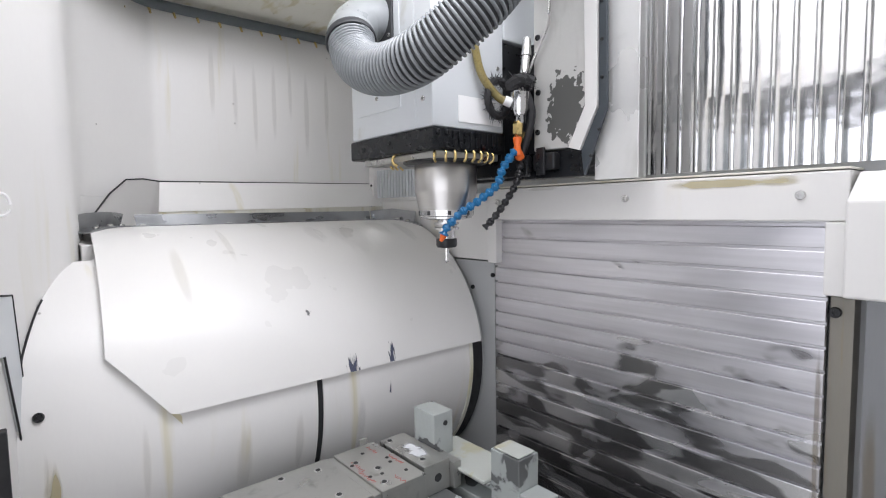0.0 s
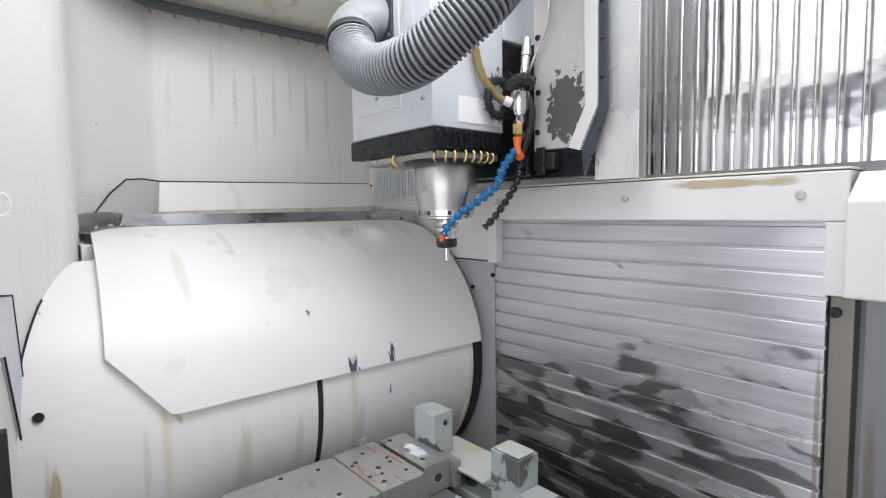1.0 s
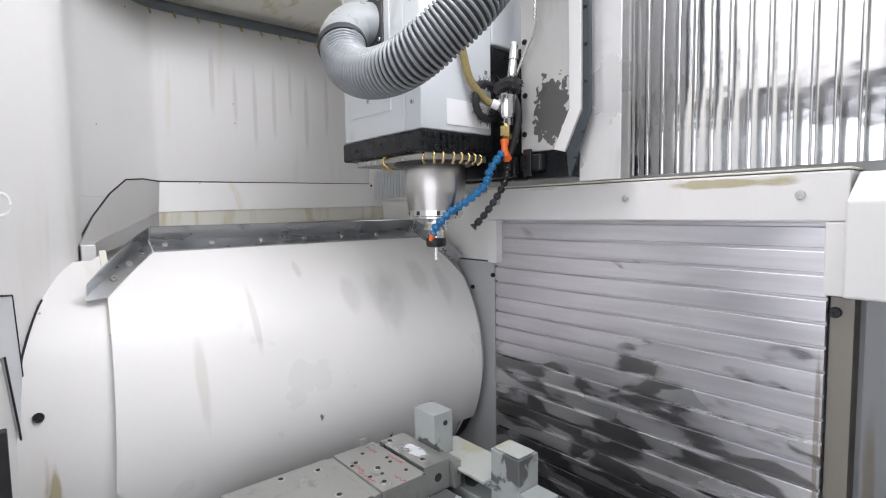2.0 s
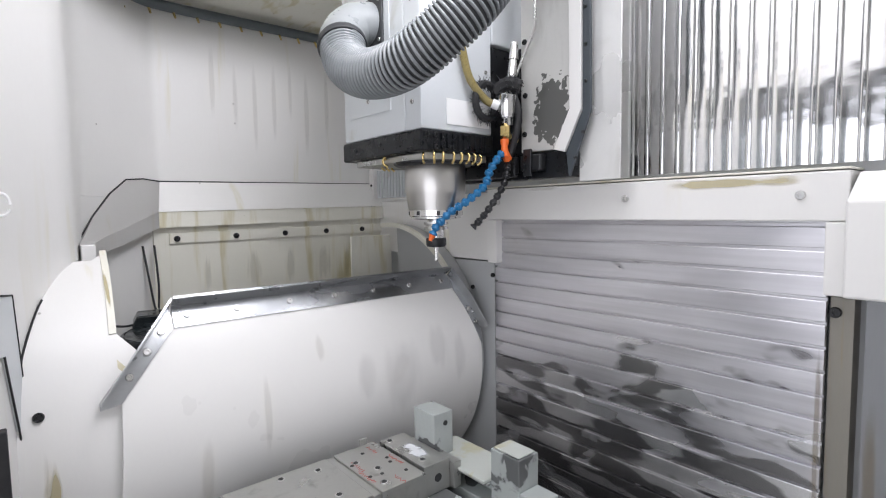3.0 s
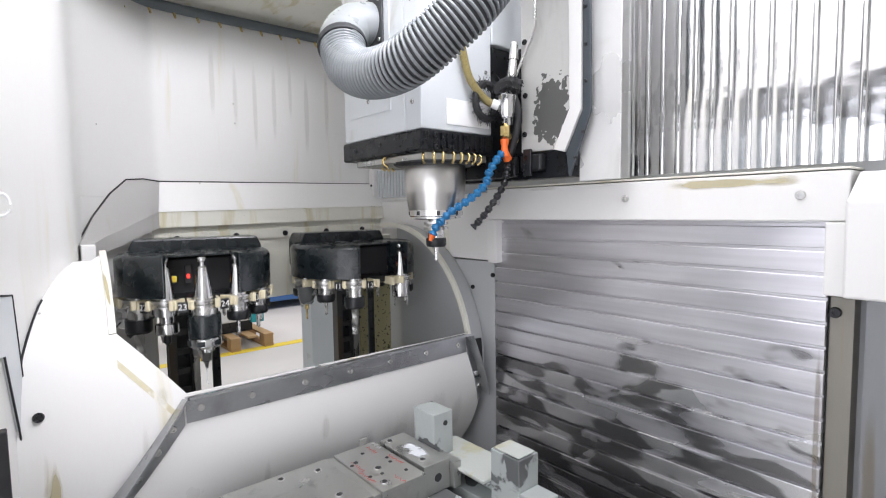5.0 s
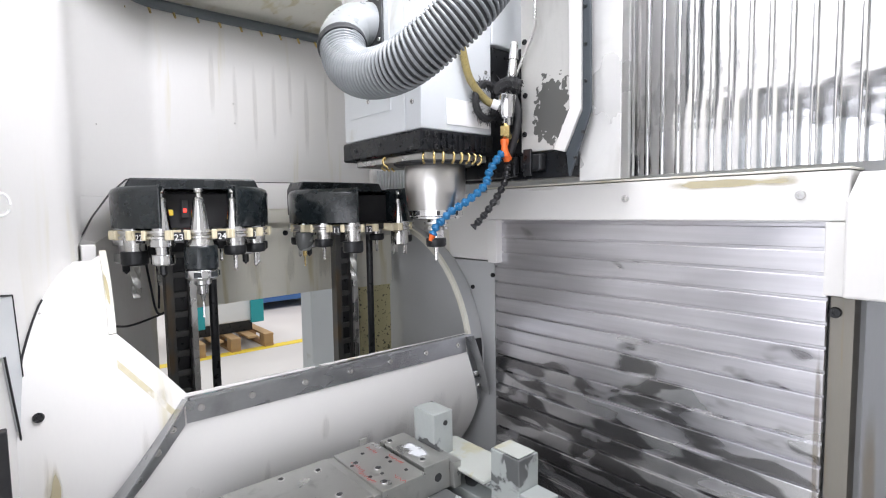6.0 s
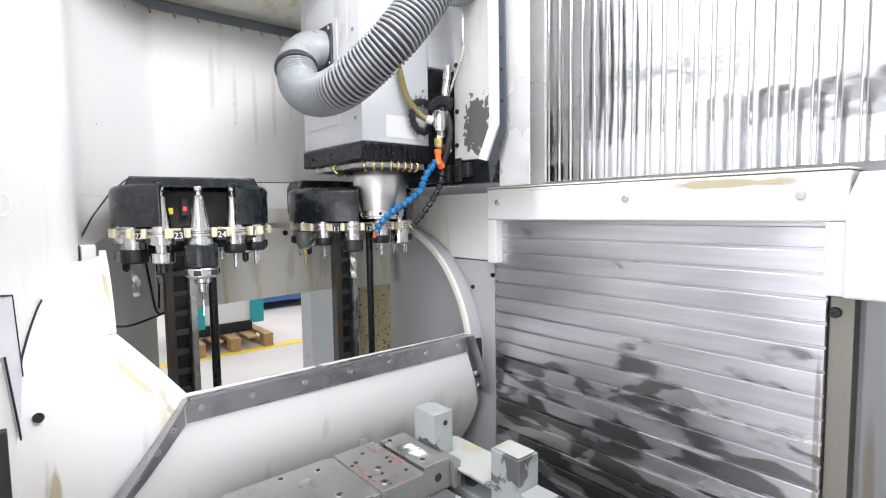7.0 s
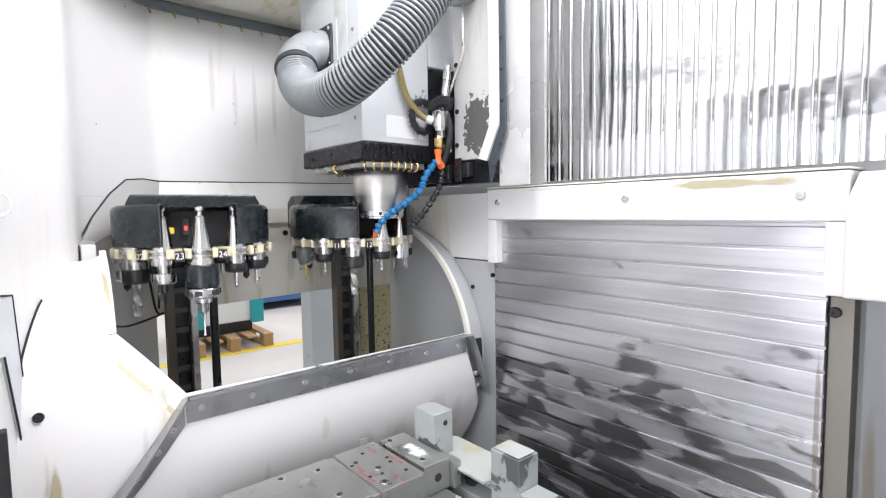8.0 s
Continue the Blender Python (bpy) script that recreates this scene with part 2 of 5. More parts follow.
WORN = worn_paint()
RAIL = material("grey_rubber_rail", (0.1, 0.115, 0.125), 0.5, var=0.15, scale=30, bump=0.04)
SEAL = material("blue_grey_rubber", (0.045, 0.055, 0.065), 0.45, var=0.2, scale=30, bump=0.04)
HOSE_RIDGE = material("light_grey_hose_plastic", (0.23, 0.245, 0.255), 0.24, var=0.08, scale=30, bump=0.01)
CONCRETE = material("hall_concrete", (0.6, 0.57, 0.56), 0.5, var=0.1, scale=1.2, bump=0.03)
WOOD = material("pallet_wood", (0.45, 0.29, 0.15), 0.7, var=0.25, scale=6, bump=0.1)
TEAL = material("teal_paint", (0.02, 0.36, 0.4), 0.4, var=0.08, scale=4, bump=0.02)
RACK_BLUE = material("blue_rack_paint", (0.05, 0.14, 0.36), 0.45, var=0.1, scale=5, bump=0.02)
RACK_RED = material("red_rack_paint", (0.5, 0.08, 0.07), 0.45, var=0.1, scale=5, bump=0.02)
MARKER = material("faded_red_marker", (0.5, 0.08, 0.07), 0.6, var=0.2, bump=0.0)
PALE_TRAY = material("pale_worn_paint", (0.42, 0.44, 0.41), 0.55, var=0.1, scale=16, bump=0.05,
                     stain=(0.4, 0.39, 0.28), stain_lo=0.55, stain_hi=0.7, stain_scale=18)


# ---- shaping helpers ----
def film_coordinates(bm):
    """Coordinates from 0 to 1 across a thin film, along y and along its longest other axis."""
    uv = bm.loops.layers.uv.new("film")
    lo = [min(v.co[i] for v in bm.verts) for i in range(3)]
    hi = [max(v.co[i] for v in bm.verts) for i in range(3)]
    size = [max(b - a, 1e-6) for a, b in zip(lo, hi)]
    i = 1 if size[1] > 1e-5 else 0
    j = max((k for k in range(3) if k != i), key=lambda k: size[k])
    for f in bm.faces:
        for lp in f.loops:
            lp[uv].uv = ((lp.vert.co[i] - lo[i]) / size[i], (lp.vert.co[j] - lo[j]) / size[j])


def part(name, bm, mat, parent=None, label="", smooth=None):
    me = bpy.data.meshes.new(name)
    bmesh.ops.recalc_face_normals(bm, faces=bm.faces)
    if name in ("smudge", "drip", "stain", "paint_smear"):
        film_coordinates(bm)
    bm.to_mesh(me)
    bm.free()
    me.materials.append(mat)
    if smooth is not None:
        me.shade_smooth() if smooth >= 180 else me.set_sharp_from_angle(angle=radians(smooth))
        if smooth < 180:
            me.polygons.foreach_set("use_smooth", [True] * len(me.polygons))
    ob = new(name, me)
    if parent is not None:
        ob.parent = parent
    if label:
        ob["label"] = label
    return ob


def base(name, x, y, z, label, category, group="", kind=""):
    ob = new(name)
    ob.location = (x, y, z)
    return tagged(ob, label, category, group, kind)


def box(bm, x0, x1, y0, y1, z0, z1, bevel=0.0, m=None):
    g = bmesh.ops.create_cube(bm, size=1.0)
    vs = g["verts"]
    t = Matrix.LocRotScale(((x0 + x1) / 2, (y0 + y1) / 2, (z0 + z1) / 2), None, (abs(x1 - x0), abs(y1 - y0), abs(z1 - z0)))
    bmesh.ops.transform(bm, matrix=t, verts=vs)
    if bevel:
        es = list({e for v in vs for e in v.link_edges})
        r = bmesh.ops.bevel(bm, geom=es, offset=bevel, segments=2, affect="EDGES", profile=0.5)
        vs = list({v for f in r["faces"] for v in f.verts} | {v for v in vs if v.is_valid})
    if m is not None:
        bmesh.ops.transform(bm, matrix=m, verts=[v for v in vs if v.is_valid])
    return vs


def boxed(name, x0, x1, y0, y1, z0, z1, mat, parent=None, label="", bevel=0.002, m=None):
    bm = bmesh.new()
    box(bm, x0, x1, y0, y1, z0, z1, bevel, m)
    return part(name, bm, mat, parent, label)


def rod(bm, p0, p1, r0, r1=None, seg=16):
    p0, p1 = Vector(p0), Vector(p1)
    d = p1 - p0
    g = bmesh.ops.create_cone(bm, cap_ends=True, segments=seg, radius1=r0, radius2=r0 if r1 is None else r1, depth=d.length)
    m = Matrix.Translation((p0 + p1) / 2) @ d.to_track_quat("Z", "Y").to_matrix().to_4x4()
    bmesh.ops.transform(bm, matrix=m, verts=g["verts"])


def turned(bm, profile, at=(0, 0, 0), seg=32, m=None):
    """A solid of revolution about z: profile of (radius, z)."""
    rings = []
    for r, z in profile:
        ring = []
        for i in range(seg):
            a = 2 * math.pi * i / seg
            v = Vector((max(r, 1e-5) * math.cos(a), max(r, 1e-5) * math.sin(a), z))
            v = m @ v if m is not None else v
            ring.append(bm.verts.new(v + Vector(at)))
        rings.append(ring)
    for a, b in zip(rings, rings[1:]):
        for i in range(seg):
            j = (i + 1) % seg
            bm.faces.new((a[i], a[j], b[j], b[i]))
    bm.faces.new(rings[0])
    bm.faces.new(rings[-1])


def smooth_path(points, steps=8):
    pts = [Vector(p) for p in points]
    out = []
    for i in range(len(pts) - 1):
        a, b, c, d = pts[max(i - 1, 0)], pts[i], pts[i + 1], pts[min(i + 2, len(pts) - 1)]
        for k in range(steps):
            t = k / steps
            out.append(0.5 * (2 * b + (c - a) * t + (2 * a - 5 * b + 4 * c - d) * t * t + (3 * b - a - 3 * c + d) * t ** 3))
    return out + [pts[-1]]


def swept(bm, pts, radius, seg=14):
    """A tube along pts; radius is a number or a function of the index."""
    rings, side = [], Vector((0.31, 0.2, 0.93))
    for i, p in enumerate(pts):
        d = (pts[min(i + 1, len(pts) - 1)] - pts[max(i - 1, 0)]).normalized()
        side = (side - d * side.dot(d)).normalized()
        up = d.cross(side)
        r = radius(i) if callable(radius) else radius
        rings.append([bm.verts.new(p + r * (math.cos(2 * math.pi * k / seg) * side + math.sin(2 * math.pi * k / seg) * up)) for k in range(seg)])
    for a, b in zip(rings, rings[1:]):
        for i in range(seg):
            j = (i + 1) % seg
            bm.faces.new((a[i], a[j], b[j], b[i]))
    bm.faces.new(rings[0])
    bm.faces.new(rings[-1])


def prism(bm, outline, axis, a, b):
    """A flat outline (two coordinates) pulled along an axis from a to b."""
    def at(p, w):
        return {"x": (w, p[0], p[1]), "y": (p[0], w, p[1]), "z": (p[0], p[1], w)}[axis]
    lo = [bm.verts.new(at(p, a)) for p in outline]
    hi = [bm.verts.new(at(p, b)) for p in outline]
    n = len(outline)
    bm.faces.new(lo)
    bm.faces.new(hi[::-1])
    for i in range(n):
        bm.faces.new((lo[i], lo[(i + 1) % n], hi[(i + 1) % n], hi[i]))


def pulled(name, outline, axis, a, b, mat, parent=None, label="", bevel=0.0):
    bm = bmesh.new()
    prism(bm, outline, axis, a, b)
    if bevel:
        bmesh.ops.recalc_face_normals(bm, faces=bm.faces)
        bmesh.ops.bevel(bm, geom=list(bm.edges), offset=bevel, segments=2, affect="EDGES", profile=0.5)
    return part(name, bm, mat, parent, label)


def bolt_mesh(bm, at, normal, r=0.007, h=0.004):
    """A round socket-head bolt."""
    m = Vector(normal).to_track_quat("Z", "Y").to_matrix().to_4x4()
    turned(bm, [(r * 0.3, -0.002), (r, -0.002), (r, h * 0.7), (r * 0.85, h), (r * 0.45, h), (r * 0.42, h * 0.3), (0, h * 0.3)], at, 12, m)


def bolts(parent, mat, normal, places, r=0.007, h=0.004, name="bolt"):
    for p in places:
        bm = bmesh.new()
        bolt_mesh(bm, p, normal, r, h)
        part(name, bm, mat, parent, smooth=40)


# cylinder of the magazine housing: its axis runs along y
CX, CZ = 0.2, 0.985


def on_drum(y, deg, r):
    return (CX + r * math.cos(radians(deg)), y, CZ + r * math.sin(radians(deg)))


def lean(deg):
    """How far the end edge of the magazine opening leans inwards, from its foot to its top."""
    return 0.02 * min(max((deg - 26) / 54, 0.0), 1.0)


def drum_patch(bm, lower, upper, y0, y1, r0, r1, ny=30, na=28, leaning=(0.0, 0.0)):
    """A shell between radii r0 and r1; lower(y) and upper(y) give its angles, leaning the share of lean() at y0 and y1."""
    grid = []
    for r in (r0, r1):
        lay = []
        for i in range(ny + 1):
            y = y0 + (y1 - y0) * i / ny
            a, b = lower(y), upper(y)
            share = leaning[0] + (leaning[1] - leaning[0]) * i / ny
            angles = [a + (b - a) * k / na for k in range(na + 1)]
            lay.append([bm.verts.new(on_drum(y + share * lean(t), t, r)) for t in angles])
        grid.append(lay)
    for lay in grid:
        for i in range(ny):
            for k in range(na):
                bm.faces.new((lay[i][k], lay[i + 1][k], lay[i + 1][k + 1], lay[i][k + 1]))
    a, b = grid
    for i in range(ny):
        for k in (0, na):
            bm.faces.new((a[i][k], a[i + 1][k], b[i + 1][k], b[i][k]))
    for k in range(na):
        for i in (0, ny):
            bm.faces.new((a[i][k], a[i][k + 1], b[i][k + 1], b[i][k]))


def line(y, ya, a, yb, b):
    return a + (b - a) * (y - ya) / (yb - ya)

# ---- enclosure ----
def wall(name, x0, x1, y0, y1, z0, z1, mat, label, bevel=0.0):
    return tagged(boxed(name, x0, x1, y0, y1, z0, z1, mat, bevel=bevel), label, "wall", kind="structure")


# the magazine wall: flat, with a soft fold, rounding forward to the door post
WALL_LINE = [(0.0, 0.06), (0.0, -0.76), (0.006, -0.785), (0.06, -0.86), (0.15, -0.96), (0.22, -0.985), (0.3, -1.0), (0.4, -1.017), (0.43, -1.042),
             (0.463, -1.064), (0.503, -1.089), (0.566, -1.12), (0.7, -1.155), (0.9, -1.18)]
bm = bmesh.new()
back = [(x - (0.03 if y > -0.95 else 0.012), y - (0.0 if y > -0.8 else 0.03)) for x, y in WALL_LINE]
prism(bm, WALL_LINE + back[::-1], "z", 1.5, 2.4)
tagged(part("wall_magazine_side", bm, PAINT, smooth=40), "cream painted sheet-metal wall above the tool magazine", "wall", kind="structure")
bm = bmesh.new()
prism(bm, WALL_LINE[5:] + back[5:][::-1], "z", 0.25, 1.5)
prism(bm, WALL_LINE[2:6] + back[2:6][::-1], "z", 1.37, 1.4995)
tagged(part("wall_door_post", bm, PAINT, smooth=40), "cream painted sheet-metal wall beside the door", "wall", kind="structure")
wall("wall_rear", -0.03, 2.3, 0.06, 0.09, 0.25, 1.53, GREY_PANEL, "blue-grey rear wall of the work space")
# unseen header and dark strip, added to give the cover slats their reflected band
wall("wall_header", 0.88, 2.2, -1.22, -1.19, 1.78, 2.4, PAINT, "cream painted wall above the door opening")
wall("wall_reflected_strip", 0.9, 2.19, -1.188, -1.17, 1.79, 1.92, BLACK_STEEL, "dark steel door track above the door opening")
wall("wall_far_side", 2.2, 2.23, -1.6, 0.06, 0.25, 2.12, PAINT, "cream painted side wall of the machine")
wall("wall_front", 1.95, 2.2, -1.6, -1.57, 0.25, 2.12, PAINT, "cream painted front wall beside the door")
tagged(boxed("floor", 0.5, 2.2, -1.6, 0.06, 0.22, 0.25, STEEL, bevel=0), "oily steel floor of the work space", "floor", kind="structure")
bm = bmesh.new()
box(bm, -0.03, 0.36, -1.3, 0.09, 2.09, 2.12)
box(bm, 0.36, 2.23, -1.62, 0.8, 2.4, 2.43)
box(bm, 0.345, 0.36, -1.3, 0.09, 2.07, 2.4)
tagged(part("ceiling", bm, DIRTY), "stained cream ceiling panel above the magazine wall", "ceiling", kind="structure")
wall("wall_upper_rear", -0.03, 2.3, 0.5, 0.53, 1.5, 2.4, GREY_PANEL, "grey upper rear wall behind the slat cover")

# seal rail under the ceiling, with small brass nozzles
rail = base("cable_rail", 0.03, -0.5, 2.06, "dark grey rubber seal rail under the ceiling", "rail")
pts = smooth_path([(0.035, 0.04, 2.062), (0.035, -0.3, 2.062), (0.035, -0.6, 2.06), (0.04, -0.765, 2.06), (0.075, -0.83, 2.06), (0.13, -0.9, 2.06), (0.24, -0.97, 2.06), (0.44, -1.04, 2.06), (0.6, -1.1, 2.06), (0.88, -1.145, 2.06)], 8)
bm = bmesh.new()
swept(bm, [p - rail.location for p in pts], 0.015, 8)
part("rail", bm, RAIL, rail, smooth=60)
for i in range(12):
    y = -0.84 + i * 0.065
    bm = bmesh.new()
    rod(bm, (0.005, y + 0.5, -0.012), (0.012, y + 0.503, -0.03), 0.004, 0.003, 8)
    part("nozzle", bm, BRASS, rail)

# ---- magazine housing: the drum-shaped shell ----
housing = base("magazine_housing", CX, -0.55, 0.3, "cream painted drum-shaped tool magazine housing", "machine housing", kind="structure")


def under(bm, ob):
    bmesh.ops.transform(bm, matrix=Matrix.Translation(-ob.location), verts=bm.verts)
    return bm


R0, R1 = 0.408, 0.42
bm = bmesh.new()
drum_patch(bm, lambda y: -75, lambda y: 66 if y > -0.98 else 61, -1.17, -0.975, R0, R1, 8, 50, (0.0, 1.0))
part("end_shell", under(bm, housing), PAINT, housing, smooth=30)


def sill(y):
    if y < -0.86:
        return line(y, -0.975, 34, -0.86, 13)
    return 13 - 0.8 * (y + 0.86)


bm = bmesh.new()
drum_patch(bm, lambda y: -75, sill, -0.975, -0.86, R0, R1, 8, 40)
part("corner_shell", under(bm, housing), PAINT, housing, smooth=30)
bm = bmesh.new()
drum_patch(bm, lambda y: -75, sill, -0.86, -0.573, R0, R1, 6, 40)
part("lower_shell", under(bm, housing), PAINT, housing, smooth=30)
bm = bmesh.new()
drum_patch(bm, lambda y: -75, sill, -0.557, -0.0705, R0, R1, 6, 40)
part("lower_shell", under(bm, housing), PAINT, housing, smooth=30)
bm = bmesh.new()
drum_patch(bm, lambda y: -75, lambda y: 12, -0.574, -0.556, R0 - 0.006, R1 - 0.005, 1, 40)
part("joint", under(bm, housing), RUBBER, housing, "black rubber joint")
bm = bmesh.new()
drum_patch(bm, lambda y: -75, lambda y: 98, -0.07, -0.058, R0, R1 + 0.003, 2, 60)
part("edge_frame", under(bm, housing), DIRTY, housing, "stained cream rim", smooth=30)
bm = bmesh.new()
drum_patch(bm, lambda y: -75, lambda y: 9, -0.056, -0.012, R0, R1 - 0.004, 2, 40)
part("seal", under(bm, housing), RUBBER, housing, "black rubber seal strip", smooth=30)
bm = bmesh.new()
drum_patch(bm, lambda y: 9.3, lambda y: 86, -0.056, -0.014, R0, R1 - 0.003, 2, 40)
part("end_rim", under(bm, housing), GREY_PANEL, housing, "grey end rim", smooth=30)
# end disc that closes the drum towards the rear wall
bm = bmesh.new()
ring = [on_drum(0, a, 0.41)[::2] for a in range(-75, 96, 5)] + [(CX, CZ - 0.39)]
prism(bm, ring, "y", -0.012, 0.0)
part("end_plate", under(bm, housing), GREY_PANEL, housing, "grey end plate")
# rim along the left edge and the diagonal of the opening
bm = bmesh.new()
drum_patch(bm, lambda y: 33, lambda y: 66, -0.985, -0.972, R0, R1 + 0.003, 2, 26, (1.0, 1.0))
part("opening_rim", under(bm, housing), DIRTY, housing, smooth=30)
bm = bmesh.new()
seam_pts = []
for deg in range(28, 47, 2):
    x, z = CX + 0.4215 * math.cos(radians(deg)), CZ + 0.4215 * math.sin(radians(deg))
    for (xa, ya), (xb, yb) in zip(WALL_LINE, WALL_LINE[1:]):
        if xa <= x <= xb and xb > xa:
            seam_pts.append(Vector((x, ya + (yb - ya) * (x - xa) / (xb - xa) + 0.002, z)) - housing.location)
swept(bm, seam_pts, 0.0022, 6)
part("seam", bm, RUBBER, housing, "dark sealing seam")
bolts(housing, BLACK_STEEL, (1, -0.2, 0.3), [Vector(on_drum(-1.101, 15, R1)) - housing.location], 0.009, 0.006)

# hood above the opening
hood = base("magazine_hood", 0.03, -0.45, 1.4, "stained cream sheet-metal hood above the magazine opening", "machine hood", kind="structure")


def strip(name, outline, x_top, x_low, mat, parent):
    """A sloping sheet: outline of (y, z, 0 top or 1 low)."""
    bm = bmesh.new()
    f = [bm.verts.new((x_low if low else x_top, y, z)) for y, z, low in outline]
    g = [bm.verts.new((v.co.x - 0.012, v.co.y, v.co.z)) for v in f]
    bm.faces.new(f)
    bm.faces.new(g[::-1])
    for i in range(len(f)):
        j = (i + 1) % len(f)
        bm.faces.new((f[i], f[j], g[j], g[i]))
    return part(name, under(bm, parent), mat, parent)


strip("slope", [(0.04, 1.557, 0), (-0.77, 1.547, 0), (-0.795, 1.457, 1), (0.0, 1.47, 1)], 0.014, 0.055, PAINT, hood)
bm = bmesh.new()
top = [(0.014, -0.768, 1.547), (0.05, -0.817, 1.551), (0.083, -0.864, 1.546), (0.124, -0.91, 1.505), (0.165, -0.955, 1.446), (0.245, -0.988, 1.392), (0.33, -1.003, 1.385)]
low = [(x + 0.013, y + 0.011, z) for x, y, z in [(0.056, -0.797, 1.457), (0.08, -0.83, 1.443), (0.105, -0.865, 1.428), (0.135, -0.9, 1.412), (0.17, -0.94, 1.398), (0.21, -0.968, 1.384), (0.31, -0.99, 1.376)]]
pairs = [[bm.verts.new(p), bm.verts.new(q)] for p, q in zip(top, low)]
for p, q in zip(pairs, pairs[1:]):
    bm.faces.new((p[0], q[0], q[1], p[1]))
bmesh.ops.solidify(bm, geom=list(bm.faces), thickness=0.004)
part("slope", under(bm, hood), PAINT, hood, smooth=30)
bm = bmesh.new()
pairs = [[bm.verts.new(p), bm.verts.new((p[0] + 0.002, p[1], p[2] - 0.036 - 0.01 * i / 6))] for i, p in enumerate(low[::-1])]
for p, q in zip(pairs, pairs[1:]):
    bm.faces.new((p[0], q[0], q[1], p[1]))
bmesh.ops.solidify(bm, geom=list(bm.faces), thickness=0.004)
part("lip", under(bm, hood), PAINT, hood, smooth=30)
strip("lip", [(0.0, 1.468, 0), (-0.795, 1.455, 0), (-0.797, 1.41, 1), (0.03, 1.424, 1)], 0.058, 0.058, DIRTY, hood)
bm = bmesh.new()
pts = [Vector((0.008, 0.02, 1.557)), Vector((0.008, -0.5, 1.552)), Vector((0.012, -0.768, 1.549)), Vector((0.05, -0.818, 1.553)), Vector((0.083, -0.865, 1.548)), Vector((0.124, -0.911, 1.507)), Vector((0.165, -0.956, 1.448)), Vector((0.245, -0.993, 1.394))]
swept(bm, [p - hood.location for p in pts], 0.0022, 6)
part("seam", bm, RUBBER, hood, "dark sealing seam")
boxed("end_cap", 0.29, 0.345, -1.0, -0.972, 1.325, 1.383, PAINT, hood, m=Matrix.Translation(-hood.location))
# inner wall behind the discs
strip("inner_panel", [(0.05, 1.47, 0), (-0.795, 1.46, 0), (-0.80, 1.155, 0), (0.05, 1.172, 0)], 0.035, 0.035, DIRTY, hood)
strip("screw_strip", [(0.0, 1.402, 0), (-0.755, 1.392, 0), (-0.755, 1.362, 0), (0.0, 1.37, 0)], 0.043, 0.043, DIRTY, hood)
bolts(hood, BLACK_STEEL, (1, 0, 0), [Vector((0.044, y, 1.376 + 0.012 * (y + 0.73))) - hood.location for y in (-0.735, -0.56, -0.395, -0.24, -0.09)], 0.009, 0.006)
strip("inner_side", [(-0.80, 1.41, 0), (-0.965, 1.37, 1), (-0.965, 0.6, 1), (-0.80, 0.6, 0)], 0.036, 0.15, PAINT, hood)
# yellowed column beside the passage
column = base("passage_column", 0.0, 0.0, 0.5, "yellowed and spattered cream column inside the magazine", "column", kind="structure")
boxed("face", 0.02, 0.115, -0.15, -0.014, 0.0, 0.672, SPATTER, column)
boxed("side_face", 0.02, 0.11, -0.172, -0.151, 0.0, 0.672, PAINT, column)
boxed("upper_plate", 0.117, 0.125, -0.185, -0.014, 0.673, 0.86, DIRTY, column)
wall("wall_passage_side", -0.06, -0.02, -0.98, -0.80, 0.3, 1.5, GREY_PAINT, "grey side wall of the magazine passage")
wall("wall_passage_low", -0.03, -0.01, -0.8, 0.06, 0.2, 0.86, PAINT, "cream low wall of the magazine passage")

# ---- the curved magazine door ----
door = base("magazine_door", CX, 0, CZ, "cream painted curved sliding magazine door with steel edge trim", "machine door")


def door_low(y):
    if y < -0.89:
        return line(y, -0.995, 26, -0.89, 8)
    return 8.3


def door_top(y):
    if y < -0.87:
        return line(y, -1.015, 77.5, -0.87, 101)
    if y > -0.095:
        return line(y, -0.095, 101, -0.03, 77)
    return 101


bm = bmesh.new()
ys = [-0.995 + 0.125 * i / 10 for i in range(10)] + [-0.87 + 0.775 * i / 20 for i in range(20)] + [-0.095 + 0.065 * i / 6 for i in range(7)]
for r, flip in ((0.428, 1), (0.434, 0)):
    rows = []
    for y in ys:
        a, b = door_low(y), door_top(y)
        share = min(max((-0.87 - y) / 0.125, 0.0), 1.0)
        angles = [a + (b - a) * k / 40 for k in range(41)]
        rows.append([bm.verts.new(on_drum(y + share * lean(t), t, r)) for t in angles])
    for p, q in zip(rows, rows[1:]):
        for k in range(40):
            bm.faces.new((p[k], q[k], q[k + 1], p[k + 1]))
    if flip:
        inner = rows
for i in range(len(ys) - 1):
    for k in (0, 40):
        bm.faces.new((inner[i][k], inner[i + 1][k], rows[i + 1][k], rows[i][k]))
for i in (0, len(ys) - 1):
    for k in range(40):
        bm.faces.new((inner[i][k], inner[i][k + 1], rows[i][k + 1], rows[i][k]))
part("panel", under(bm, door), DOOR_PAINT, door, smooth=30)


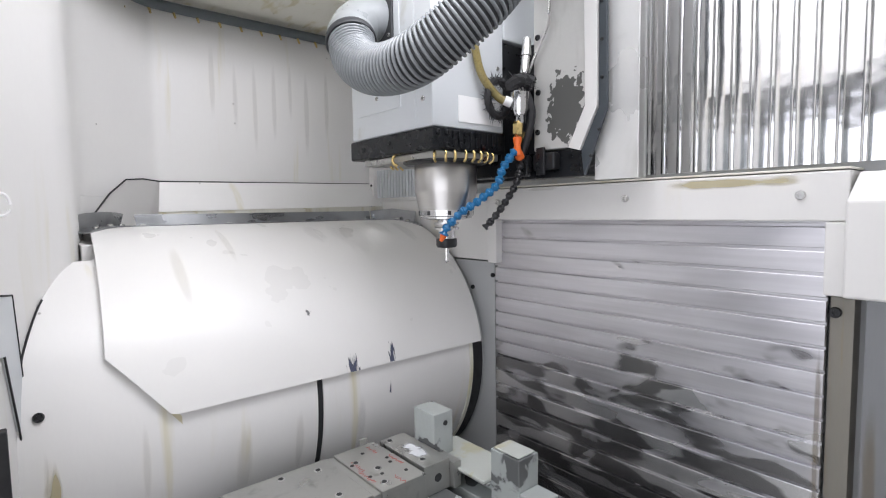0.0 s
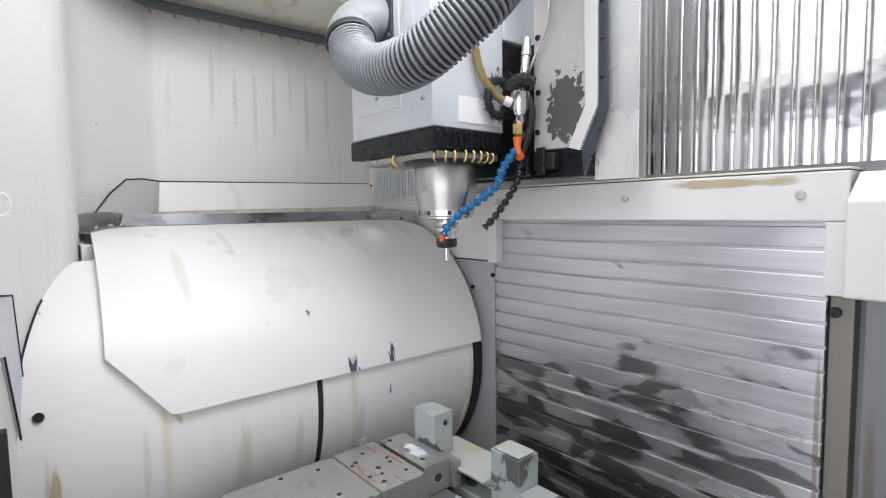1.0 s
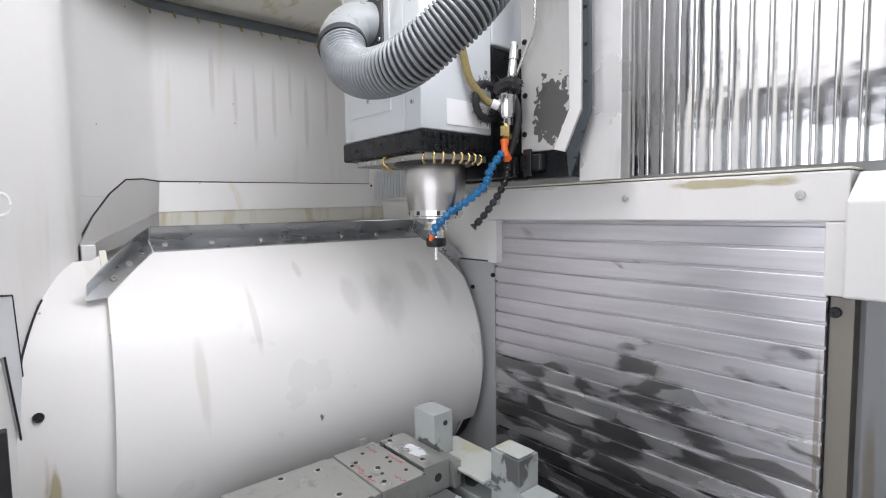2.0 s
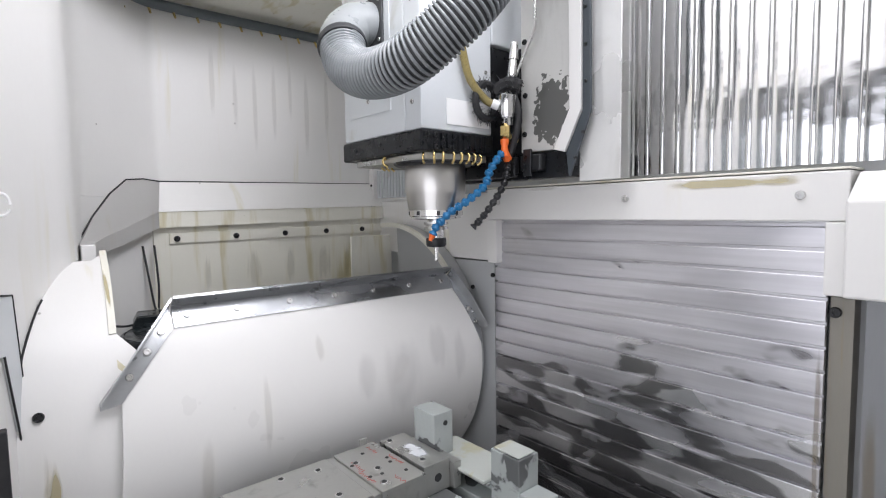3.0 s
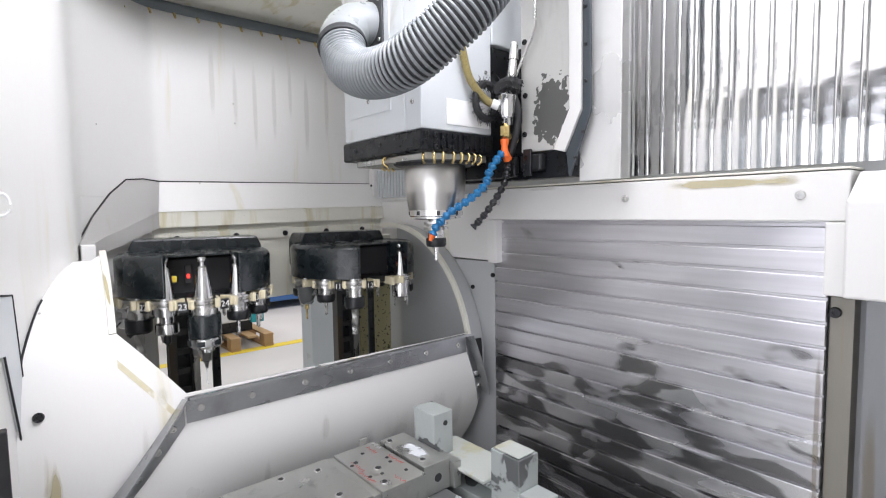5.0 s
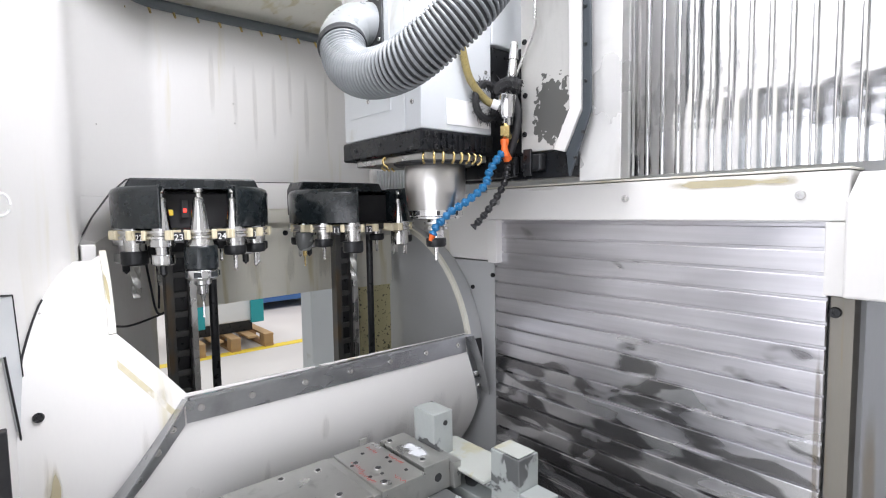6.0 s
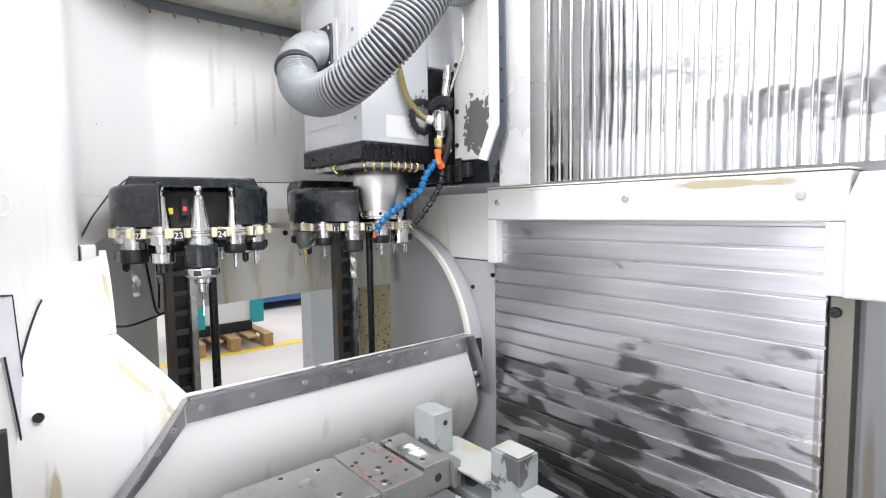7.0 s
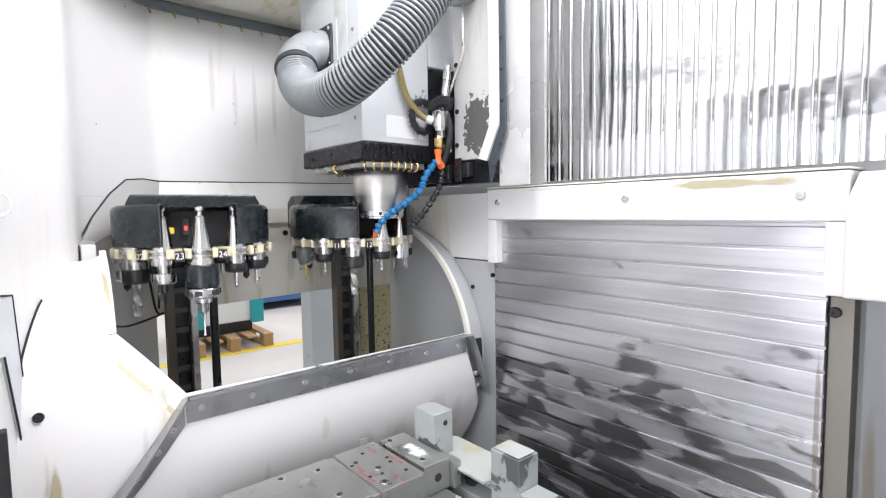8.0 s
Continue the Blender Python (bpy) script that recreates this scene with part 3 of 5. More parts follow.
def trim_piece(y0, y1, name="trim"):
    bm = bmesh.new()
    drum_patch(bm, lambda y: max(door_top(y) - 6.6, min(76.5, door_top(y) - 0.4)) if y < -0.5 else door_top(y) - 6.6, lambda y: door_top(y) + 0.4, y0, y1, 0.4345, 0.438, max(2, int(abs(y1 - y0) / 0.03)), 3)
    part(name, under(bm, door), TRIM, door, "brushed steel edge trim", smooth=30)
    bm = bmesh.new()
    drum_patch(bm, lambda y: door_top(y) - 0.3, lambda y: door_top(y) + 0.4, y0, y1, 0.4375, 0.474, max(2, int(abs(y1 - y0) / 0.03)), 1)
    part("flange", under(bm, door), TRIM, door, "dark steel upright flange", smooth=30)


trim_piece(-1.012, -0.872)
trim_piece(-0.868, -0.097)
trim_piece(-0.093, -0.03)
for y in (-0.96, -0.925, -0.895, -0.84, -0.735, -0.61, -0.49, -0.37, -0.25, -0.13, -0.06, -0.045):
    a = door_top(y) - 3.2
    n = Vector(on_drum(0, a, 1)) - Vector((CX, 0, CZ))
    bolts(door, STEEL, n, [Vector(on_drum(y, a, 0.438)) - door.location], 0.0075, 0.004)

# ---- rear wall: shutter, beam, posts ----
shutter = base("shutter", 1.08, 0.0, 0.5, "steel slat shutter with dark coolant stains", "shutter")
SX0, SX1, PITCH = 0.668, 1.492, 0.0448
bm = bmesh.new()
h = PITCH
prof = [(0.0, 0.0), (-0.002, 0.0), (-0.002, 0.0062), (-0.0106, 0.0066), (-0.0112, 0.0076), (-0.0111, 0.024), (-0.0109, h - 0.0015), (-0.0102, h), (0.0, h)]
prism(bm, prof, "x", SX0 - 1.08, SX1 - 1.08)
slat = None
for k in range(-1, 22):
    z = 1.365 - 0.5 - k * PITCH
    if slat is None:
        slat = part("slat", bm, SLAT, shutter, smooth=12)
        slat.location = (0, 0.006, z)
    else:
        o = new("slat", slat.data)
        o.parent, o.location = shutter, (0, 0.006, z)
beam = base("beam", 1.1, -0.03, 1.42, "cream painted beam above the slat shutter", "beam", kind="structure")
boxed("front", -0.44, 0.425, 0.0, 0.09, 0.0, 0.088, PAINT, beam, bevel=0.003)
boxed("ledge", -0.44, 0.425, 0.0, 0.42, 0.09, 0.094, DIRTY, beam, "stained ledge", bevel=0.001)
boxed("end_post", -0.44, -0.404, 0.0, 0.05, -0.128, -0.001, PAINT, beam, bevel=0.002)
boxed("end_post", 0.392, 0.425, 0.0, 0.05, -0.13, -0.001, PAINT, beam, bevel=0.002)
bolts(beam, STEEL, (0, -1, 0), [(0.01, -0.001, 0.05), (0.354, -0.001, 0.047), (-0.395, -0.001, 0.05)], 0.0085, 0.005)
pulled("side_box", [(-0.05, -0.125), (0.09, -0.125), (0.09, 0.085), (0.03, 0.085), (-0.05, 0.035)], "x", 0.43, 0.9, PAINT, beam, bevel=0.004)
wall("wall_shutter_post", 1.495, 1.53, 0.012, 0.06, 0.25, 1.30, RUST_POST, "grey post with rust streaks beside the shutter")
wall("wall_right_panel", 1.545, 2.2, 0.02, 0.06, 0.25, 1.295, SIDE_PANEL, "blue-grey stained panel beside the shutter")
wall("wall_gap_panel", 0.3, 0.66, 0.0, 0.02, 0.25, 1.29, GREY_PANEL, "blue-grey panel between housing and shutter")
bolts(bpy.data.objects["wall_gap_panel"], BLACK_STEEL, (0, -1, 0), [(0.565, -0.001, 1.205), (0.654, -0.001, 1.25)], 0.007, 0.005)
bolts(bpy.data.objects["wall_shutter_post"], BLACK_STEEL, (0, -1, 0), [(1.503, 0.011, 1.255)], 0.01, 0.007)
wall("wall_above_gap", -0.0, 0.66, 0.0, 0.03, 1.295, 1.5, PAINT, "cream panel behind the spindle")

# ---- slat cover that travels with the head ----
cover = base("slat_cover", 1.1, 0.04, 1.52, "polished steel vertical slat cover beside the spindle head", "slat cover")
bm = bmesh.new()
w = 0.0365
prof = [(0, 0.006), (0.0, 0.0004), (0.0016, -0.002), (0.003, -0.0026), (0.006, -0.0028), (0.009, -0.0026), (0.0104, -0.002), (0.0118, 0.0003), (0.0145, 0.0), (0.018, -0.0002), (0.0215, -0.0003), (0.025, -0.0003), (0.0285, -0.0002), (0.032, 0.0), (w, 0.0003), (w, 0.006)]
prism(bm, prof, "z", 0.005, 0.62)
slat = part("slat", bm, COVER, cover, smooth=30)
slat.location = (0.02, 0, 0)
for k in range(1, 36):
    o = new("slat", slat.data)
    o.parent, o.location = cover, (0.02 + k * w, 0, 0)
boxed("edge_plate", -0.09, 0.015, -0.004, 0.004, 0.0, 0.62, EDGE_PLATE, cover, "smooth pale edge plate", bevel=0.001)
boxed("edge_strip", 0.0152, 0.0195, -0.006, 0.004, 0.0, 0.62, EDGE_PLATE, cover, bevel=0.001)

# ---- spindle head ----
head = base("spindle_head", 0.777, -0.29, 1.43, "grey painted milling spindle head with black base plate", "spindle head")
boxed("body", -0.262, 0.02, -0.105, 0.12, 0.2065, 0.9, GREY_PAINT, head, bevel=0.004)
boxed("side_cover", 0.021, 0.082, -0.105, 0.12, 0.2065, 0.9, GREY_PAINT, head, bevel=0.003)
boxed("access_panel", -0.225, -0.035, -0.1075, -0.1, 0.265, 0.55, GREY_PAINT, head, bevel=0.001)
bolts(head, STEEL, (0, -1, 0), [(-0.205, -0.107, 0.36), (-0.135, -0.107, 0.3), (-0.05, -0.107, 0.39), (0.05, -0.105, 0.27), (0.05, -0.105, 0.5)], 0.006, 0.003)
bolts(head, STEEL, (1, 0, 0), [(0.082, 0.045, 0.33), (0.082, 0.1, 0.36), (0.082, -0.07, 0.5)], 0.005, 0.003)
plate = boxed("base_plate", -0.267, 0.087, -0.11, 0.123, 0.155, 0.205, PLATE_BLACK, head, "black lacquered base plate", bevel=0.005)
boxed("under_plate", -0.225, 0.078, -0.092, 0.105, 0.138, 0.1545, VISE, head, "oily steel plate under the base", bevel=0.002)
for k in range(9):
    boxed("rib", 0.0875, 0.0905, -0.052 + k * 0.018, -0.042 + k * 0.018, 0.163, 0.199, PLATE_BLACK, plate, bevel=0.001)
bolts(plate, BLACK_STEEL, (1, 0, 0), [(0.088, -0.095, 0.194), (0.088, -0.068, 0.194), (0.088, -0.068, 0.166)], 0.006, 0.004)
bolts(plate, BLACK_STEEL, (0, -1, 0), [(-0.08, -0.11, 0.185), (-0.2, -0.11, 0.18)], 0.005, 0.004)
bm = bmesh.new()
turned(bm, [(0.0, 0.138), (0.104, 0.138), (0.104, 0.134), (0.098, 0.130), (0.0, 0.130)], seg=40)
part("nose_flange", bm, BLACK_STEEL, head, smooth=40)
bm = bmesh.new()
turned(bm, [(0.0, 0.131), (0.074, 0.131), (0.0765, 0.126), (0.0765, 0.068), (0.0757, 0.062), (0.069, 0.028), (0.068, 0.02)], seg=56)
part("spindle_nose", bm, NOSE, head, "machined steel spindle nose", smooth=35)
bm = bmesh.new()
turned(bm, [(0.0, 0.021), (0.0672, 0.021), (0.0672, 0.006), (0.064, 0.004), (0.064, 0.0), (0.05, -0.003), (0.0, -0.003)], seg=48)
ring = part("nose_ring", bm, CHROME, head, "polished steel clamping ring", smooth=35)
for k in range(8):
    a = k * math.pi / 4 + 0.2
    bm = bmesh.new()
    box(bm, -0.004, 0.004, -0.001, 0.001, 0.008, 0.018, 0, Matrix.Rotation(a, 4, "Z") @ Matrix.Translation((0, -0.0672, 0)))
    part("slot", bm, DARK, ring)
# brass coolant tubes under the plate
for ang in (-176, -170, -164, -131, -124, -117, -52, -40, -30, -18, -8, 2, 13, 28):
    a = radians(ang)
    c, d = math.cos(a), math.sin(a)
    r0 = 0.118 if abs(ang) < 100 else 0.125
    if ang < -160:
        r0 = 0.17
    pts = smooth_path([(r0 * c, r0 * d, 0.152), ((r0 + 0.005) * c, (r0 + 0.005) * d, 0.145), ((r0 + 0.003) * c, (r0 + 0.003) * d, 0.135), ((r0 - 0.006) * c, (r0 - 0.006) * d, 0.129)], 5)
    bm = bmesh.new()
    swept(bm, pts, 0.003, 8)
    part("coolant_tube", bm, BRASS, head, "curved brass coolant tube", smooth=60)
boxed("name_plate", 0.0825, 0.084, -0.03, 0.11, 0.222, 0.282, WHITE, head, "blank white plate", bevel=0.0)
# carriage behind the head, its cover and seals
boxed("carriage", -0.05, 0.075, 0.121, 0.28, 0.1, 0.43, BLACK_STEEL, head, bevel=0.004)
boxed("carriage_recess", 0.076, 0.15, 0.2, 0.28, 0.1, 0.43, BLACK_STEEL, head, bevel=0.002)
boxed("carriage_cover", -0.05, 0.086, 0.121, 0.28, 0.432, 0.9, GREY_PAINT, head, bevel=0.004)
SH = [(0.137, 0.16), (0.246, 0.16), (0.29, 0.245), (0.281, 0.9), (0.137, 0.9)]
shield = pulled("shield", SH, "y", 0.17, 0.215, WORN, head, "cream side cover with paint worn off", bevel=0.003)
pulled("shield_lip", [(0.2475, 0.158), (0.278, 0.15), (0.322, 0.24), (0.318, 0.9), (0.2825, 0.9), (0.2915, 0.246)], "y", 0.158, 0.166, PAINT, head, "white painted lip", bevel=0.001)
pulled("shield_seal", [(0.279, 0.149), (0.286, 0.094), (0.29, 0.094), (0.345, 0.235), (0.336, 0.9), (0.3195, 0.9), (0.3235, 0.239)], "y", 0.163, 0.17, SEAL, head, "dark blue-grey rubber seal", bevel=0.002)
boxed("back_plate", 0.3, 0.404, 0.186, 0.19, 0.082, 0.9, EDGE_PLATE, head, "smooth pale back plate", bevel=0.001)
bolts(head, BLACK_STEEL, (0, -1, 0), [(0.332, 0.163, 0.3), (0.331, 0.163, 0.38), (0.329, 0.163, 0.46), (0.326, 0.163, 0.19), (0.305, 0.163, 0.135)], 0.004, 0.003)
bolts(head, BLACK_STEEL, (0, -1, 0), [(0.15, 0.17, 0.43), (0.15, 0.17, 0.205), (0.152, 0.17, 0.3)], 0.007, 0.004)
pulled("lower_beam", [(-0.1, 0.093), (0.284, 0.093), (0.276, 0.157), (-0.1, 0.157)], "y", 0.174, 0.225, PLATE_BLACK, head, "black lower beam", bevel=0.004)
boxed("lower_bracket", 0.15, 0.215, 0.15, 0.173, 0.112, 0.152, BLACK_STEEL, head, bevel=0.005)
boxed("lower_bracket", 0.165, 0.19, 0.144, 0.15, 0.1, 0.165, BLACK_STEEL, head, bevel=0.002)
boxed("lower_beam_step", 0.05, 0.14, 0.142, 0.16, 0.1, 0.15, BLACK_STEEL, head, bevel=0.004)
bm = bmesh.new()
rod(bm, (0.125, 0.16, 0.195), (0.125, 0.135, 0.195), 0.013)
part("brass_plug", bm, BRASS, head, smooth=40)
bm = bmesh.new()
swept(bm, smooth_path([(0.13, 0.155, 0.345), (0.17, 0.155, 0.41), (0.19, 0.155, 0.445), (0.195, 0.155, 0.49), (0.193, 0.155, 0.7)], 6), 0.004, 8)
part("lubrication_pipe", bm, STEEL, head, smooth=60)
# exhaust hose with elbow and clamp
HOSE_PTS = [(-0.095, -0.2, 0.412), (-0.055, -0.212, 0.362), (0.005, -0.214, 0.327), (0.083, -0.21, 0.312), (0.165, -0.2, 0.32), (0.231, -0.17, 0.36), (0.278, -0.13, 0.414), (0.304, -0.07, 0.498),
            (0.312, -0.01, 0.594), (0.3, 0.05, 0.69), (0.26, 0.095, 0.745), (0.222, 0.115, 0.705), (0.212, 0.118, 0.66)]
bm = bmesh.new()
swept(bm, smooth_path([(-0.115, -0.1, 0.485), (-0.119, -0.128, 0.483), (-0.121, -0.155, 0.473), (-0.112, -0.185, 0.446), HOSE_PTS[0]], 6), lambda i: 0.053 if i < 20 else 0.056, 28)
part("elbow", bm, HOSE, head, "smooth grey plastic elbow", smooth=60)
boxed("elbow_flange", -0.175, -0.055, -0.1145, -0.1065, 0.425, 0.545, HOSE_DARK, head, bevel=0.003)
bolts(head, STEEL, (0, -1, 0), [(-0.066, -0.1145, 0.437), (-0.066, -0.1145, 0.533), (-0.164, -0.1145, 0.533)], 0.005, 0.003)
bm = bmesh.new()
turned(bm, [(0, 0.66), (0.058, 0.66), (0.06, 0.655), (0.06, 0.6), (0.054, 0.594), (0.05, 0.58), (0, 0.58)], (0.212, 0.118, 0), 32)
part("hose_collar", bm, HOSE, head, "grey plastic hose collar", smooth=40)
hose_line = smooth_path(HOSE_PTS, 40)
bm = bmesh.new()
swept(bm, hose_line[::4], 0.0485, 24)
hose = part("hose", bm, HOSE_DARK, head, "grey corrugated exhaust hose", smooth=60)
dist, last, rings = 0.0, hose_line[0], []
for i, p in enumerate(hose_line[1:-1], 1):
    dist += (p - last).length
    last = p
    if dist >= 0.0098:
        dist = 0.0
        rings.append((p, (hose_line[i + 1] - hose_line[i - 1]).normalized()))
bm = bmesh.new()
loops = []
for dz, r in ((-0.0031, 0.049), (-0.0028, 0.0525), (-0.0011, 0.054), (0.0011, 0.054), (0.0028, 0.0525), (0.0031, 0.049)):
    loops.append([bm.verts.new((r * math.cos(a), r * math.sin(a), dz)) for a in [2 * math.pi * k / 36 for k in range(36)]])
for a, b in zip(loops, loops[1:]):
    for k in range(36):
        bm.faces.new((a[k], a[(k + 1) % 36], b[(k + 1) % 36], b[k]))
ridge = None
for p, d in rings:
    m = Matrix.Translation(p) @ d.to_track_quat("Z", "Y").to_matrix().to_4x4()
    if ridge is None:
        ridge = part("ridge", bm, HOSE_RIDGE, hose, smooth=60)
        o = ridge
    else:
        o = new("ridge", ridge.data)
        o.parent = hose
    o.matrix_local = m
bm = bmesh.new()
d = (hose_line[4] - hose_line[0]).normalized()
m = Matrix.Translation(hose_line[0]) @ d.to_track_quat("Z", "Y").to_matrix().to_4x4()
turned(bm, [(0.05, -0.009), (0.0575, -0.009), (0.059, -0.004), (0.059, 0.005), (0.0575, 0.009), (0.05, 0.009)], m=m, seg=36)
clamp = part("clamp", bm, HOSE_DARK, head, "dark hose clamp", smooth=40)
# coolant valve, olive hose and jointed nozzles
VX = Vector((0.143, 0.113, 0.267))
bm = bmesh.new()
swept(bm, smooth_path([(0.1, -0.02, 0.56), (0.096, -0.005, 0.46), (0.096, 0.012, 0.392), (0.1, 0.031, 0.33), (0.112, 0.07, 0.285), (0.128, 0.093, 0.272)], 8), 0.0095, 12)
part("olive_hose", bm, OLIVE, head, "braided olive coolant hose", smooth=60)
bm = bmesh.new()
rod(bm, (0.121, 0.083, 0.277), (0.131, 0.096, 0.27), 0.0115)
part("ferrule", bm, WHITE, head, smooth=40)
bm = bmesh.new()
turned(bm, [(0, 0.03), (0.02, 0.03), (0.0225, 0.027), (0.0225, -0.014), (0.019, -0.02), (0.019, -0.026), (0.013, -0.026), (0.013, -0.045), (0, -0.045)], VX, 24)
valve = part("valve", bm, CHROME, head, "steel coolant valve", smooth=35)
bm = bmesh.new()
turned(bm, [(0, 0), (0.011, 0), (0.0125, -0.006), (0.0125, -0.03), (0.010, -0.034), (0, -0.034)], VX + Vector((-0.001, -0.006, -0.04)), 6)
part("brass_fitting", bm, BRASS, valve)
bm = bmesh.new()
rod(bm, VX + Vector((-0.004, 0.012, 0.03)), VX + Vector((-0.012, 0.035, 0.12)), 0.011)
rod(bm, VX + Vector((-0.012, 0.035, 0.12)), VX + Vector((-0.014, 0.043, 0.165)), 0.014, 0.009)
part("supply_pipe", bm, STEEL, valve, smooth=40)
bm = bmesh.new()
turned(bm, [(0, 0), (0.0105, 0), (0.0105, -0.01), (0.0075, -0.018), (0.0105, -0.034), (0.0105, -0.042), (0, -0.042)], (0.142, 0.104, 0.19), 16)
rod(bm, (0.142, 0.104, 0.16), (0.137, 0.12, 0.143), 0.009, 0.011)
part("splitter", bm, ORANGE, valve, "orange plastic splitter", smooth=40)


def jointed(points, mat, label, r):
    """A row of ball-jointed nozzle links."""
    pts = smooth_path(points, 12)
    dist, last, out = 0.0, pts[0], [pts[0]]
    for p in pts[1:]:
        dist += (p - last).length
        last = p
        if dist >= 0.0175:
            dist = 0.0
            out.append(p)
    for a, b in zip(out, out[1:]):
        m = Matrix.Translation(a) @ (b - a).to_track_quat("Z", "Y").to_matrix().to_4x4()
        bm = bmesh.new()
        turned(bm, [(0, -0.004), (r * 0.8, -0.003), (r * 1.0, 0.001), (r * 0.9, 0.004), (r * 0.5, 0.008), (r * 0.55, 0.0105), (r * 1.05, 0.016), (r * 0.9, 0.0185), (0, 0.0185)], seg=14, m=m)
        part("nozzle_link", bm, mat, head, label, smooth=40)
    return out[-1], (out[-1] - out[-2]).normalized()


end, d = jointed([(0.139, 0.096, 0.155), (0.128, 0.069, 0.117), (0.124, 0.053, 0.078), (0.1, 0.02, 0.043), (0.068, -0.014, 0.012), (0.042, -0.035, -0.022), (0.035, -0.04, -0.042)], BLUE, "blue plastic nozzle link", 0.0112)
bm = bmesh.new()
rod(bm, end, end + d * 0.017, 0.009, 0.004)
part("nozzle_tip", bm, ORANGE, head, "orange nozzle tip", smooth=40)
jointed([(0.135, 0.125, 0.143), (0.127, 0.12, 0.089), (0.115, 0.101, 0.048), (0.096, 0.072, 0.001), (0.078, 0.047, -0.03)], BLACK_PLASTIC, "black plastic nozzle link", 0.0095)
# shaggy wrap of tangled swarf round the valve
rnd = random.Random(4)
bm = bmesh.new()
swarf_line = [Vector((0.102, 0.082 + 0.036 * math.cos(a), 0.284 + 0.042 * math.sin(a))) for a in [0.6 + 5.2 * k / 40 for k in range(41)]]
swept(bm, swarf_line, 0.009, 8)
swept(bm, smooth_path([(0.11, 0.11, 0.31), (0.14, 0.12, 0.325), (0.165, 0.135, 0.315)], 6), 0.017, 8)
for k in range(700):
    p = rnd.choice(swarf_line) if k < 480 else Vector((rnd.uniform(0.115, 0.172), rnd.uniform(0.105, 0.14), rnd.uniform(0.3, 0.335)))
    v = Vector((rnd.gauss(0, 1), rnd.gauss(0, 1), rnd.gauss(0, 1))).normalized() * rnd.uniform(0.013, 0.028)
    w = v.orthogonal().normalized() * 0.0015
    a, b, c, e = (bm.verts.new(q) for q in (p + w, p - w, p + v, p + v.cross(w).normalized() * 0.0011))
    for tri in ((a, b, c), (b, e, c), (e, a, c)):
        bm.faces.new(tri)
part("swarf_tangle", bm, RUBBER, head, "shaggy black tangle of swarf")
bm = bmesh.new()
swept(bm, smooth_path([(0.15, 0.125, 0.3), (0.165, 0.13, 0.25), (0.155, 0.13, 0.2), (0.135, 0.128, 0.15)], 8), 0.009, 10)
part("black_cable", bm, RUBBER, head, smooth=60)

# louvred vent in the corner
vent = base("corner_vent", 0.04, 0.0, 1.49, "cream corner vent with grey louvres", "vent")
boxed("side_plate", -0.03, 0.0, -0.03, 0.0, 0.0, 0.14, PAINT, vent)
boxed("frame", 0.0, 0.26, -0.006, -0.001, -0.004, 0.006, PAINT, vent)
for k in range(13):
    boxed("louvre", 0.008 + k * 0.019, 0.022 + k * 0.019, -0.02, -0.004, 0.01, 0.115, GREY_PAINT, vent, bevel=0.002)
bolts(vent, BLACK_STEEL, (0, -1, 0), [(-0.015, -0.03, 0.06)], 0.005, 0.003)


# ---- tools ----
STUD = [(0, 0.098), (0.0085, 0.098), (0.0095, 0.095), (0.0095, 0.09), (0.006, 0.086), (0.006, 0.078), (0.0115, 0.074), (0.0125, 0.068)]
TAPER = [(0, 0.068), (0.0125, 0.068), (0.0218, 0.004), (0.0218, 0.002)]
FLANGE = [(0, 0.002), (0.0315, 0.002), (0.0315, -0.003), (0.027, -0.0055), (0.027, -0.0085), (0.0315, -0.011), (0.0315, -0.016), (0.024, -0.017), (0, -0.017)]


